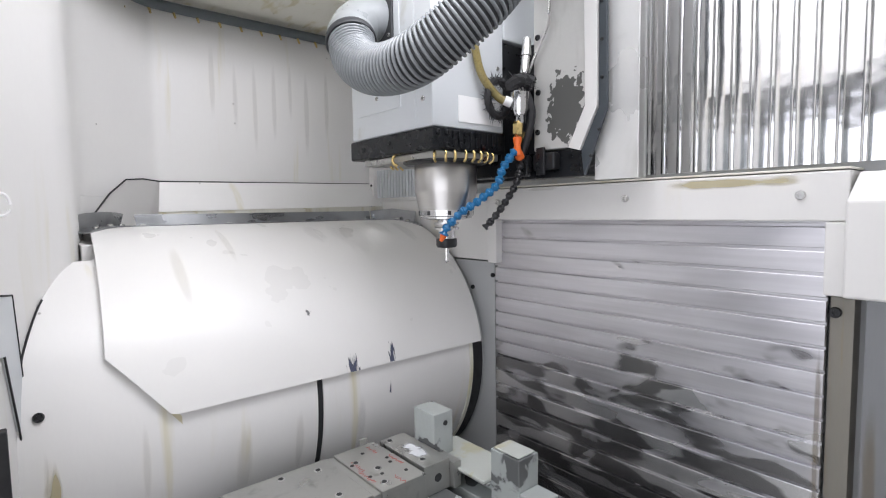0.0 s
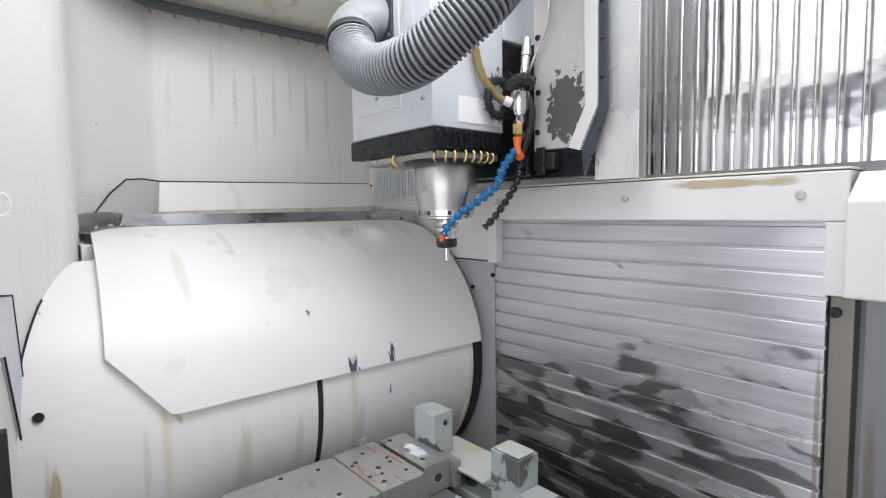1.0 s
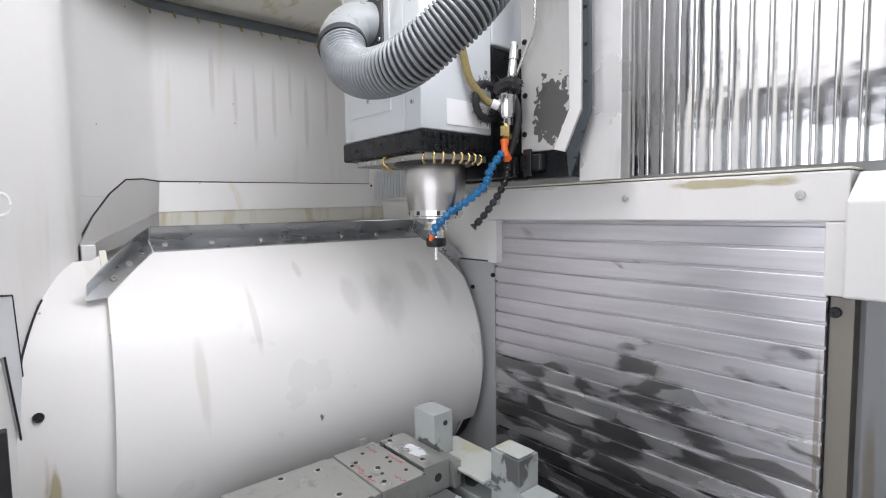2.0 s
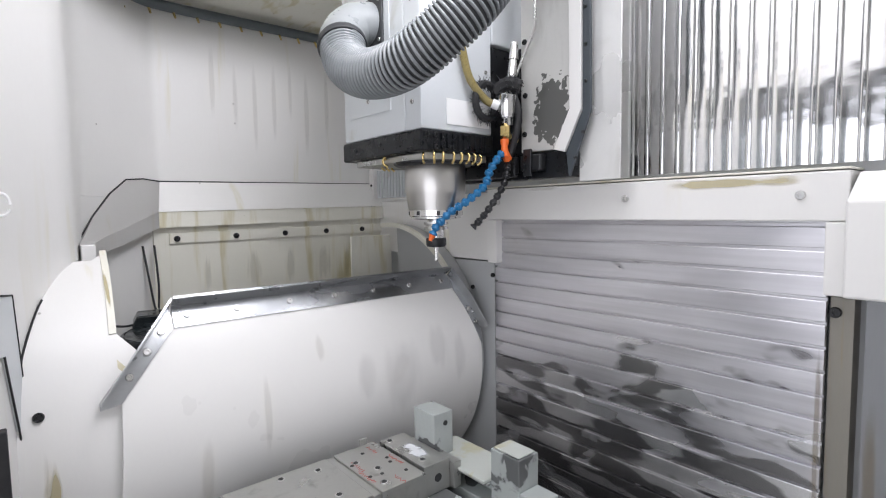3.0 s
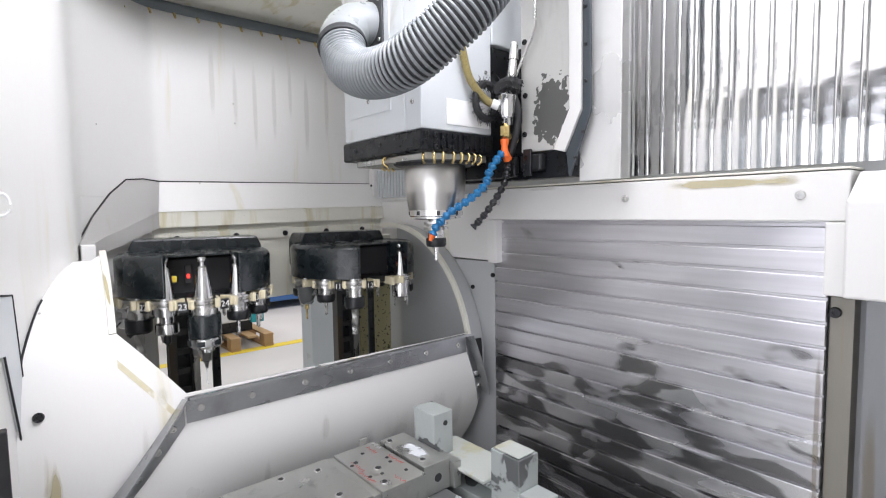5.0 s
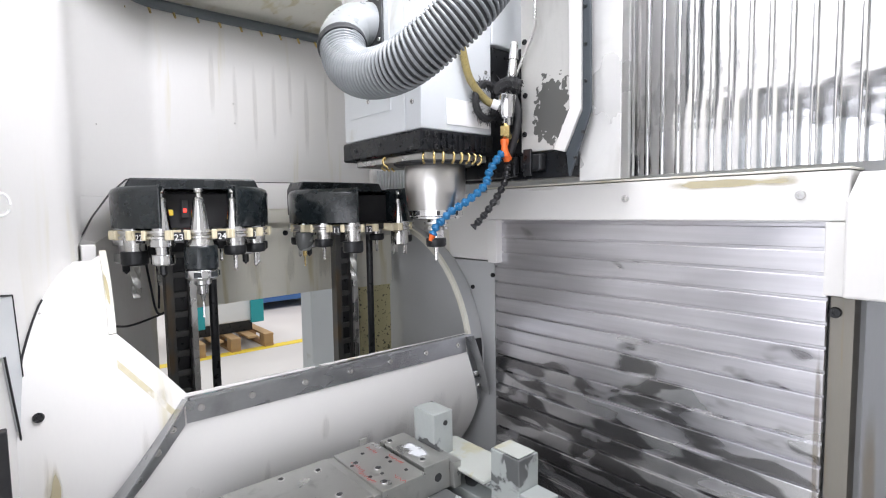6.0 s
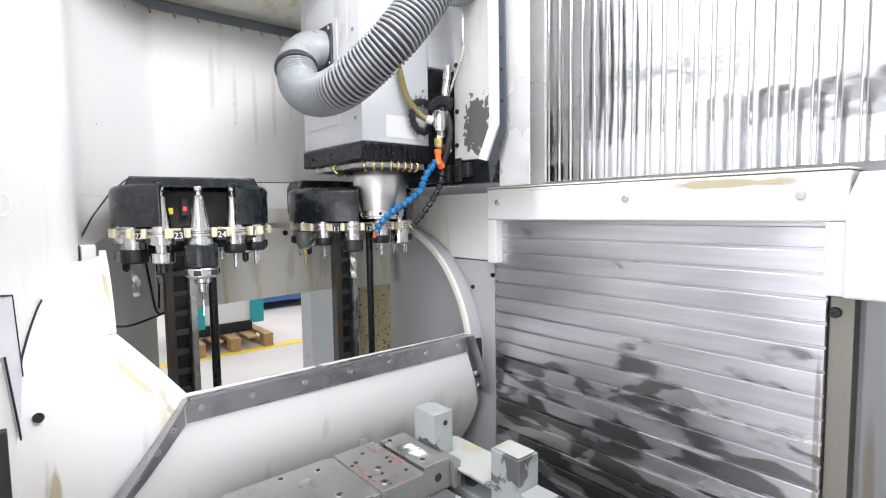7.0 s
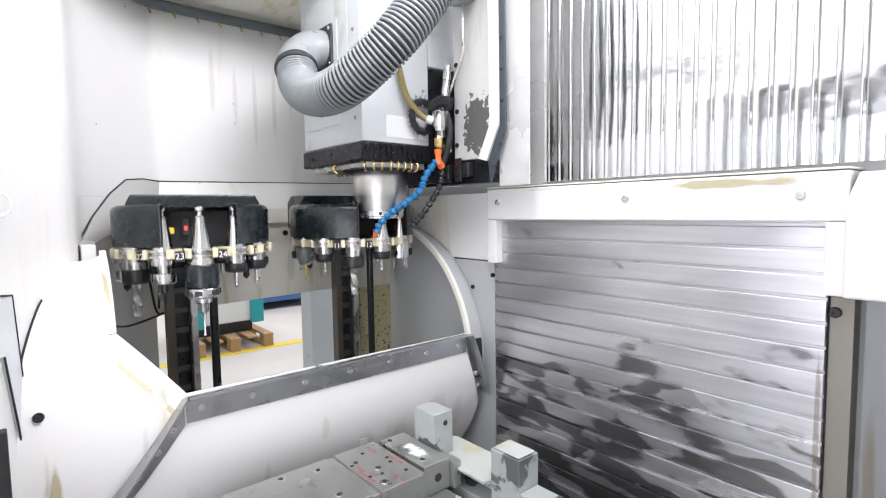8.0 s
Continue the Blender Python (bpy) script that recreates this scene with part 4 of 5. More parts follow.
def tool(kind, x, y, z):
    names = {"drill": ("drill chuck holder", "steel tool holder with a black collet nut and drill"),
             "mill": ("end mill holder", "steel tool holder with a fluted end mill"),
             "probe": ("probe holder", "large steel tool holder with black body and measuring probe"),
             "sink": ("countersink holder", "steel tool holder with a countersink bit"),
             "cone": ("boring holder", "grey conical tool holder with a slim drill"),
             "twin": ("twin drill head", "steel drill head holding two slim drills")}
    ob = base("tool_holder", x, y, z, names[kind][1], "tool holder", "tools in the magazine")

    def turn_part(name, prof, mat, at=(0, 0, 0), seg=24, label=""):
        bm = bmesh.new()
        turned(bm, prof, at, seg)
        return part(name, bm, mat, ob, label, smooth=35)
    turn_part("pull_stud", STUD, STEEL, seg=16)
    turn_part("taper", TAPER, CHROME)
    turn_part("flange", FLANGE, STEEL)
    if kind == "drill":
        turn_part("body", [(0, -0.017), (0.02, -0.017), (0.02, -0.038), (0, -0.038)], STEEL)
        turn_part("collet_nut", [(0, -0.038), (0.025, -0.038), (0.026, -0.041), (0.026, -0.055), (0.023, -0.06), (0.01, -0.062), (0, -0.062)], BLACK_STEEL)
        turn_part("drill", [(0, -0.06), (0.0048, -0.06), (0.0048, -0.095), (0, -0.1)], STEEL, seg=10)
    elif kind == "mill":
        turn_part("body", [(0, -0.017), (0.022, -0.017), (0.022, -0.045), (0, -0.045)], STEEL)
        turn_part("chuck", [(0, -0.0451), (0.028, -0.0451), (0.029, -0.048), (0.029, -0.074), (0.026, -0.078), (0, -0.08)], BLACK_STEEL)
        bm = bmesh.new()
        n = 24
        rows = []
        for k in range(n + 1):
            zz = -0.08 - 0.075 * k / n
            rows.append([bm.verts.new(((0.0105 if i % 2 else 0.0075) * math.cos(i * math.pi / 4 + k * 0.13), (0.0105 if i % 2 else 0.0075) * math.sin(i * math.pi / 4 + k * 0.13), zz)) for i in range(8)])
        for a, b in zip(rows, rows[1:]):
            for i in range(8):
                bm.faces.new((a[i], a[(i + 1) % 8], b[(i + 1) % 8], b[i]))
        bm.faces.new(rows[-1])
        part("end_mill", bm, VISE, ob)
    elif kind == "probe":
        turn_part("neck", [(0, -0.017), (0.026, -0.017), (0.028, -0.034), (0, -0.034)], STEEL)
        turn_part("body", [(0, -0.034), (0.034, -0.034), (0.0365, -0.038), (0.0365, -0.086), (0.033, -0.09), (0, -0.09)], BLACK)
        turn_part("ring", [(0, -0.09), (0.0345, -0.09), (0.036, -0.093), (0.036, -0.108), (0.03, -0.114), (0, -0.114)], CHROME)
        for k in range(6):
            a = k * math.pi / 3
            bm = bmesh.new()
            box(bm, -0.008, 0.008, -0.002, 0.001, -0.106, -0.094, 0, Matrix.Rotation(a, 4, "Z") @ Matrix.Translation((0, -0.036, 0)))
            part("sensor_window", bm, BLACK, ob)
        turn_part("tip_holder", [(0, -0.114), (0.019, -0.114), (0.019, -0.124), (0.0135, -0.127), (0.0115, -0.147), (0.006, -0.15), (0.003, -0.165), (0, -0.165)], CHROME)
        turn_part("stylus", [(0, -0.16), (0.0016, -0.16), (0.0016, -0.198), (0.003, -0.2), (0.003, -0.203), (0, -0.205)], WHITE, seg=8)
    elif kind == "sink":
        turn_part("body", [(0, -0.017), (0.026, -0.017), (0.026, -0.034), (0.015, -0.036), (0.015, -0.052), (0.024, -0.053), (0.025, -0.056), (0.025, -0.074), (0.022, -0.077), (0, -0.077)], CHROME)
        turn_part("bit", [(0, -0.077), (0.0085, -0.077), (0.0085, -0.098), (0, -0.106)], BLACK_STEEL, seg=10)
    elif kind == "cone":
        turn_part("body", [(0, -0.017), (0.022, -0.017), (0.026, -0.022), (0.024, -0.055), (0.018, -0.07), (0.013, -0.074), (0, -0.074)], CAST)
        turn_part("drill", [(0, -0.074), (0.006, -0.074), (0.006, -0.09), (0.0025, -0.092), (0.0025, -0.12), (0, -0.122)], BRASS, seg=10)
    elif kind == "twin":
        turn_part("body", [(0, -0.017), (0.026, -0.017), (0.027, -0.02), (0.027, -0.06), (0.024, -0.064), (0, -0.064)], CHROME)
        for dx in (-0.016, 0.016):
            turn_part("drill", [(0, -0.064), (0.0028, -0.064), (0.0028, -0.09), (0, -0.094)], STEEL, (dx * 0.6, dx, 0), 8)
    return ob


def number(text, size, mat, parent, m):
    cu = bpy.data.curves.new("number", "FONT")
    cu.body, cu.size, cu.extrude, cu.align_x, cu.align_y = text, size, 0.0004, "CENTER", "CENTER"
    t = bpy.data.objects.new("number", cu)
    scene.collection.objects.link(t)
    bpy.context.view_layer.update()
    me = bpy.data.meshes.new_from_object(t.evaluated_get(bpy.context.evaluated_depsgraph_get()))
    bpy.data.objects.remove(t)
    me.materials.clear()
    me.materials.append(mat)
    ob = new("number", me)
    ob.parent, ob.matrix_local = parent, m
    return ob


TOOL_R = 0.163


def magazine_disc(x, y, z, labels, wide=0.191, rear=(-0.13, 0.15)):
    ob = base("magazine_disc", x, y, z, "black tool magazine disc with ivory tool grippers", "tool magazine", "magazine discs")
    # cover: a ring wall with a gap towards the work space, and a roof
    bm = bmesh.new()
    a0, a1, n = 26, 334, 60
    ro, ri, zt, zb = wide, wide - 0.0055, 0.104, 0.008
    rings = []
    for k in range(n + 1):
        a = radians(a0 + (a1 - a0) * k / n)
        c, d = math.cos(a), math.sin(a)
        rings.append([bm.verts.new((r * c, r * d, h)) for r, h in ((ri, zb), (ro, zb), (ro + 0.001, zt - 0.014), (ro - 0.003, zt - 0.005), (ro - 0.012, zt), (ri - 0.012, zt - 0.006), (ri, zt - 0.016))])
    for p, q in zip(rings, rings[1:]):
        for i in range(7):
            bm.faces.new((p[i], p[(i + 1) % 7], q[(i + 1) % 7], q[i]))
    bm.faces.new(rings[0])
    bm.faces.new(rings[-1])
    cover_wall = part("cover_wall", bm, BLACK, ob, smooth=40)
    rim = [((wide - 0.013) * math.cos(radians(a)), (wide - 0.013) * math.sin(radians(a))) for a in range(26, 335, 4)]
    rim += [(0.11, -0.07), (0.11, 0.07)]
    pulled("cover_roof", rim, "z", 0.0985, 0.1025, BLACK, ob)
    for s in (-1, 1):
        bm = bmesh.new()
        box(bm, 0.09, wide - 0.011, -0.002, 0.002, 0.008, 0.106, 0.001, Matrix.Translation((0, s * 0.058, 0)) @ Matrix.Rotation(s * radians(8), 4, "Z"))
        part("cover_cheek", bm, BLACK, ob)
    pulled("rear_housing", [(rear[0] - 0.012, 0.03), (rear[1] + 0.012, 0.03), (rear[1] + 0.012, 0.11), (rear[1], 0.134), (rear[0], 0.134), (rear[0] - 0.012, 0.11)], "x", -0.165, -0.07, BLACK, ob, bevel=0.004)
    boxed("inner_block", -0.06, 0.06, -0.09, 0.09, 0.0, 0.09, DARK, ob, bevel=0.004)
    boxed("sensor", 0.062, 0.075, -0.032, -0.016, 0.03, 0.075, DARK, ob)
    lamp = boxed("indicator", 0.076, 0.078, -0.028, -0.021, 0.043, 0.052, RED, ob, "lit red indicator", bevel=0.001)
    boxed("sensor_cap", 0.07, 0.085, -0.062, -0.05, 0.035, 0.05, YELLOW, ob, "yellow sensor cap")
    bm = bmesh.new()
    turned(bm, [(0, 0.006), (0.135, 0.006), (0.14, 0.003), (0.14, -0.012), (0.13, -0.016), (0, -0.016)], seg=48)
    part("carrier_plate", bm, BLACK_STEEL, ob, smooth=40)
    for k in range(12):
        m = Matrix.Rotation(k * math.pi / 6, 4, "Z")
        for s in (-1, 1):
            bm = bmesh.new()
            box(bm, 0.13, 0.176, s * 0.0265, s * 0.0345, -0.019, 0.003, 0.002, m)
            box(bm, 0.172, 0.186, s * 0.022, s * 0.031, -0.019, 0.003, 0.002, m)
            part("gripper", bm, GRIP, ob, "ivory plastic gripper finger")
        if k in labels:
            mm = Matrix.Rotation(k * math.pi / 6 - math.pi / 12 * 1.0, 4, "Z")
            bm = bmesh.new()
            box(bm, 0.168, 0.1745, -0.0105, 0.0105, -0.026, -0.002, 0.001, mm)
            tag = part("number_tag", bm, BLACK_PLASTIC, ob)
            number(labels[k], 0.02, WHITE, tag, mm @ Matrix.Translation((0.1749, 0, -0.014)) @ Matrix.Rotation(math.pi / 2, 4, "Z") @ Matrix.Rotation(math.pi / 2, 4, "X"))
    return ob


DISC_TURN = radians(-10)
AX, AY, BX, BY, DZ = 0.319, -0.755, 0.319, -0.29, 1.415
disc_a = magazine_disc(AX, AY, DZ, {11: "22", 0: "23", 1: "24", 2: "13"}, 0.181, (-0.14, 0.165))
disc_a.rotation_euler.z = DISC_TURN
disc_b = magazine_disc(BX, BY, DZ, {11: "11", 0: "12"})
riding = []
for cx, cy, ring_r, turned_by, kinds in ((AX, AY, 0.155, DISC_TURN, {0: "probe", 11: "sink", 10: "mill", 1: "drill", 2: "drill", 3: "drill", 4: "sink", 5: "drill", 7: "mill", 8: "drill", 9: "sink"}),
                              (BX, BY, TOOL_R, 0.0, {11: "mill", 10: "drill", 9: "cone", 1: "twin", 2: "drill", 4: "drill", 5: "mill", 7: "sink", 8: "drill"})):
    for k, kind in kinds.items():
        a = k * math.pi / 6 + turned_by
        o = tool(kind, cx + ring_r * math.cos(a), cy + ring_r * math.sin(a), DZ)
        riding.append(o)
spindle_tool = tool("drill", 0.777, -0.29, 1.418)
spindle_tool["label"] = "steel tool holder with black collet nut held by the spindle"


# ---- guides inside the magazine ----
def guide_rail(x, y, z0, z1, solid=False):
    ob = base("guide_rail", x, y, z0, "dark slotted steel guide rail of the magazine lift", "guide rail", "magazine guides")
    h = z1 - z0
    for dy in (-0.034, 0.022):
        boxed("flange", -0.015, 0.02, dy, dy + 0.02, 0, h, GUIDE, ob, bevel=0.001)
    if solid:
        boxed("web", -0.012, -0.004, -0.0335, 0.0415, 0, h, BLACK_STEEL, ob, bevel=0.001)
    n = int(h / 0.055)
    for k in range(n):
        boxed("rung", -0.012, 0.008, -0.014, 0.022, k * 0.055, k * 0.055 + 0.016, GUIDE, ob, bevel=0.001)
    boxed("guide_bar", 0.02, 0.03, 0.024, 0.04, 0, h, STEEL, ob, bevel=0.001)
    return ob


lifted = [guide_rail(0.2, -0.775, 0.62, 1.41, True), guide_rail(0.2, -0.265, 0.62, 1.41, True)]
for y in (-0.684, -0.156):
    ob = base("guide_rod", 0.2, y, 0.62, "dark round steel guide rod of the magazine lift", "guide rod", "magazine rods")
    bm = bmesh.new()
    rod(bm, (0, 0, 0), (0, 0, 0.79), 0.0115, seg=20)
    part("rod", bm, BLACK_STEEL, ob, smooth=40)
    bm = bmesh.new()
    turned(bm, [(0, 0), (0.018, 0), (0.018, 0.02), (0.0125, 0.024), (0, 0.024)], seg=20)
    part("collar", bm, BLACK_STEEL, ob, smooth=40)
    lifted.append(ob)
tagged(boxed("floor_magazine", -0.03, 0.5, -1.0, -0.02, 0.22, 0.25, BLACK_STEEL, bevel=0), "dark steel floor of the magazine housing", "floor", kind="structure")
for pts in ([(0.06, -0.83, 1.36), (0.08, -0.82, 1.25), (0.1, -0.81, 1.17), (0.14, -0.79, 1.175)], [(0.06, -0.80, 1.36), (0.09, -0.8, 1.25), (0.1, -0.805, 1.18)], [(0.3, -0.965, 1.19), (0.2, -0.9, 1.16), (0.15, -0.83, 1.165), (0.15, -0.79, 1.18)]):
    ob = base("cable", *pts[0], "thin dark cable inside the magazine housing", "cable", "magazine cables")
    bm = bmesh.new()
    swept(bm, [p - ob.location for p in smooth_path(pts, 8)], 0.003, 8)
    part("sheath", bm, RUBBER, ob, smooth=60)

# ---- the hall seen through the passage ----
tagged(boxed("ground", -40, 40, -40, 40, -0.05, 0.0, CONCRETE, bevel=0), "pale grey concrete floor of the workshop hall", "floor", kind="structure")
tagged(boxed("wall_hall", -14.1, -14, -20, 30, 0, 6, PAINT, bevel=0), "pale far wall of the workshop hall", "wall", kind="structure")
for x0, x1, y0, y1 in ((-3.75, -3.62, -2, 5), (-2.35, -2.24, -2, 5)):
    tagged(boxed("floor_marking", x0, x1, y0, y1, 0.0, 0.004, YELLOW, bevel=0), "yellow painted line on the hall floor", "floor marking", "floor lines")


def pallet(x, y):
    ob = base("pallet", x, y, 0, "worn wooden pallet on the hall floor", "pallet", "pallets in the hall")
    for k in range(5):
        boxed("board", -0.6, 0.6, -0.4 + k * 0.175, -0.4 + k * 0.175 + 0.1, 0.122, 0.144, WOOD, ob)
    for dy in (-0.35, 0.0, 0.35):
        for dx in (-0.52, 0.0, 0.52):
            boxed("block", dx - 0.07, dx + 0.07, dy - 0.05, dy + 0.05, 0.022, 0.121, WOOD, ob)
        boxed("runner", -0.6, 0.6, dy - 0.05, dy + 0.05, 0.0, 0.021, WOOD, ob)
    return ob


pallet(-4.3, 0.62)
pallet(-4.8, -0.5)
pallet(-7.0, 2.1)


def hall_machine(x, y, w, h):
    ob = base("hall_machine", x, y, 0.144, "white and teal machine standing on a pallet", "machine", "machines in the hall")
    boxed("body", -0.35, 0.35, -w / 2, w / 2, 0.12, h, WHITE, ob, bevel=0.02)
    boxed("base", -0.3, 0.3, -w / 2 + 0.03, w / 2 - 0.03, 0.0, 0.119, BLACK_STEEL, ob)
    for s in (-1, 1):
        boxed("teal_column", 0.351, 0.4, s * w / 2 - 0.07, s * w / 2 + 0.07, 0.1, h, TEAL, ob, bevel=0.01)
    boxed("warning_sign", 0.352, 0.356, 0.02, 0.13, 0.42, 0.6, YELLOW, ob)
    return ob


hall_machine(-4.3, 0.62, 0.62, 1.3)
hall_machine(-7.0, 2.1, 0.6, 1.4)
hall_machine(-4.8, -0.5, 0.62, 1.3)
rack = base("storage_rack", -6.3, 2.9, 0, "blue and red steel storage rack in the hall", "rack")
for dx in (-0.5, 0.5):
    for dy in (-1.4, 1.4):
        boxed("post", dx - 0.05, dx + 0.05, dy - 0.05, dy + 0.05, 0, 2.4, RACK_BLUE, rack)
for k, z in enumerate((0.12, 0.5, 1.1, 1.7)):
    boxed("shelf", -0.55, 0.55, -1.45, 1.45, z, z + 0.1, (RACK_BLUE, RACK_RED, RACK_BLUE, RACK_RED)[k], rack)
for k, (dy, c) in enumerate(((-1.0, RACK_BLUE), (-0.2, RACK_RED), (0.7, WHITE), (1.1, RACK_BLUE))):
    tagged(boxed("crate", -6.65, -5.9, 2.9 + dy - 0.25, 2.9 + dy + 0.25, 0.221, 0.46, c, bevel=0.01), "plain plastic storage crate on the rack", "crate", "crates on the rack")
ob = base("hall_column", -0.75, 0.13, 0.0, "pale grey steel column behind the passage", "column")
boxed("shaft", -0.06, 0.06, -0.09, 0.1, 0.0, 2.2, GREY_PAINT, ob)
boxed("foot", -0.09, 0.09, -0.12, 0.13, 0.0, 0.02, GREY_PAINT, ob)

# ---- table, vise and bracket ----
table = base("machine_table", 1.2, -0.5, 0.25, "oily steel machine table with T-slots", "table")
boxed("column", -0.4, 0.45, -0.35, 0.25, 0.0, 0.38, CAST, table)
for k in range(7):
    y0 = -0.55 + k * 0.13
    boxed("top_strip", -0.51, 0.6, y0, y0 + 0.112, 0.381, 0.47, VISE, table, bevel=0.002)
boxed("slot_floor", -0.5, 0.59, -0.54, 0.34, 0.379, 0.44, BLACK_STEEL, table)

VZ = 0.72
vise = base("machine_vise", 0.86, -0.62, VZ, "steel machine vise with drilled top plates on the table", "vise")


def vb(name, x0, x1, y0, y1, z0, z1, mat=VISE, label="", bevel=0.0015):
    return boxed(name, x0 - 0.86, x1 - 0.86, y0 + 0.62, y1 + 0.62, z0 - VZ, z1 - VZ, mat, vise, label, bevel)


vb("bed", 0.775, 1.0, -0.95, -0.44, VZ, 0.86, CAST, bevel=0.004)
vb("rear_jaw", 0.762, 0.952, -0.845, -0.63, 0.861, 0.92)
vb("dark_pad", 0.762, 0.84, -0.9, -0.846, 0.861, 0.918, CAST)
vb("slide_plate", 0.764, 0.958, -0.612, -0.508, 0.861, 0.922)
vb("slide_rib", 0.764, 0.955, -0.6295, -0.6125, 0.861, 0.9185)
vb("front_jaw", 0.778, 0.945, -0.502, -0.434, 0.861, 0.926)
vb("front_jaw_step", 0.8, 0.957, -0.433, -0.412, 0.861, 0.918)
vb("screw_housing", 0.945, 1.02, -0.6, -0.52, VZ, 0.86, CAST)
vb("end_stop", 0.758, 0.7635, -0.545, -0.525, 0.88, 0.935)
for x, y, z in ((0.782, -0.737, 0.92), (0.798, -0.665, 0.92), (0.909, -0.677, 0.92), (0.828, -0.593, 0.922), (0.876, -0.57, 0.922), (0.795, -0.485, 0.926), (0.915, -0.484, 0.926), (0.93, -0.59, 0.922)):
    bm = bmesh.new()
    turned(bm, [(0.0048, 0.0012), (0.0075, 0.0012), (0.0082, 0.0), (0.0082, -0.003), (0.0048, -0.003)], (x - 0.86, y + 0.62, z - VZ), 18)
    part("hole_rim", bm, STEEL, vise, "bright countersunk rim", smooth=40)
    bm = bmesh.new()
    turned(bm, [(0, 0.0018), (0.0052, 0.0018), (0.0052, -0.002), (0, -0.002)], (x - 0.86, y + 0.62, z - VZ), 12)
    part("hole", bm, DARK, vise)
for x, y in ((0.833, -0.605), (0.8, -0.56), (0.87, -0.535), (0.9, -0.575), (0.92, -0.53), (0.85, -0.53), (0.895, -0.6)):
    bm = bmesh.new()
    turned(bm, [(0, 0.0008), (0.0042, 0.0008), (0.0042, -0.002), (0, -0.002)], (x - 0.86, y + 0.62, 0.922 - VZ), 12)
    part("hole", bm, DARK, vise)
bm = bmesh.new()
turned(bm, [(0, 0.001), (0.009, 0.001), (0.009, -0.002), (0, -0.002)], seg=14, m=Matrix.Translation((0.945 - 0.86, -0.466 + 0.62, 0.893 - VZ)) @ Matrix.Rotation(math.pi / 2, 4, "Y"))
part("side_hole", bm, DARK, vise)
# red marker strokes that cannot be read
rnd = random.Random(9)
for x, y, n in ((0.782, -0.535, 6), (0.82, -0.618 + 0.02, 8), (0.865, -0.605, 9), (0.845, -0.52, 8), (0.925, -0.56, 6)):
    bm = bmesh.new()
    for k in range(n):
        xx = x + k * 0.0065
        box(bm, -0.0006, 0.0006, -0.004, 0.004, 0, 0.0006, 0, Matrix.Translation((xx - 0.86, y + 0.62 + rnd.uniform(-0.002, 0.002), 0.922 - VZ)) @ Matrix.Rotation(rnd.uniform(-0.8, 0.8), 4, "Z"))
    part("marker_stroke", bm, MARKER, vise, "faded red marker strokes")

bracket = base("clamping_bracket", 0.95, -0.39, VZ, "grey-green painted steel bracket with two upright blocks", "bracket")


def kb(name, x0, x1, y0, y1, z0, z1, mat=CAST, label="", bevel=0.002):
    return boxed(name, x0 - 0.95, x1 - 0.95, y0 + 0.39, y1 + 0.39, z0 - VZ, z1 - VZ, mat, bracket, label, bevel)


kb("tall_block", 0.818, 0.892, -0.432, -0.378, VZ, 1.0)
kb("foot", 0.8, 1.19, -0.405, -0.27, VZ, 0.85)
pulled("saddle", [(-0.028, 0.175), (0.065, 0.175), (0.065, 0.131), (0.025, 0.131)], "x", -0.09, 0.085, CAST, bracket, bevel=0.002)
kb("tray", 0.835, 1.033, -0.42, -0.318, 0.8955, 0.903, PALE_TRAY, "pale worn top face")
kb("short_block", 1.036, 1.112, -0.402, -0.345, 0.851, 0.968)
kb("short_block_top", 1.04, 1.108, -0.398, -0.349, 0.9685, 0.972, PALE_TRAY, "pale worn top face")
kb("step_block", 1.113, 1.165, -0.402, -0.35, 0.851, 0.905)
bm = bmesh.new()
turned(bm, [(0, 0.001), (0.006, 0.001), (0.006, -0.002), (0, -0.002)], seg=14, m=Matrix.Translation((0.892 - 0.95, -0.4 + 0.39, 0.975 - VZ)) @ Matrix.Rotation(math.pi / 2, 4, "Y"))
part("side_hole", bm, DARK, bracket)

# smudges and scuffs on the curved door
def smudge(y, deg, w, h, mat, label, parent=None, r=0.4346):
    """A thin dried smear lying on the curved surface; its ragged outline comes from the material."""
    bm = bmesh.new()
    n = max(6, int(h))
    rows = [[bm.verts.new(on_drum(y + w * (i / 3 - 0.5), deg + h * k / n, r + 0.0004)) for i in range(4)] for k in range(n + 1)]
    for p, q in zip(rows, rows[1:]):
        for i in range(3):
            bm.faces.new((p[i], p[i + 1], q[i + 1], q[i]))
    part("smudge", under(bm, parent or door), mat, parent or door, label)


smudge(-0.478, 8.3, 0.05, 7.5, SMUDGE, "dried blue-black smudge")
smudge(-0.36, 8.6, 0.03, 9, SMUDGE, "dried blue-black smudge")
smudge(-0.57, 28.5, 0.024, 3.4, SCUFF, "small grey scuff")
smudge(-0.44, 55, 0.1, 26, SMUDGE_PALE, "faint grey streaks")
smudge(-0.33, 42, 0.22, 44, SMUDGE_PALE, "soft grey streaks")
smudge(-0.2, 58, 0.12, 30, SMUDGE_PALE, "faint grey streaks")
smudge(-0.12, 50, 0.08, 34, SMUDGE_PALE, "faint grey streaks")
smudge(-0.83, 20, 0.05, 50, DRIP_FAINT, "faint tan drip")
smudge(-0.7, 40, 0.03, 45, DRIP_FAINT, "faint tan drip")
smudge(-0.56, 74, 0.04, 14, DRIP_FAINT, "faint tan drip")
smudge(-0.362, -3, 0.012, 6, SMUDGE, "dried blue-black smudge", housing, 0.4206)
smudge(-1.09, -40, 0.05, 55, SMUDGE_TAN, "yellowed coolant drip", housing, 0.4206)
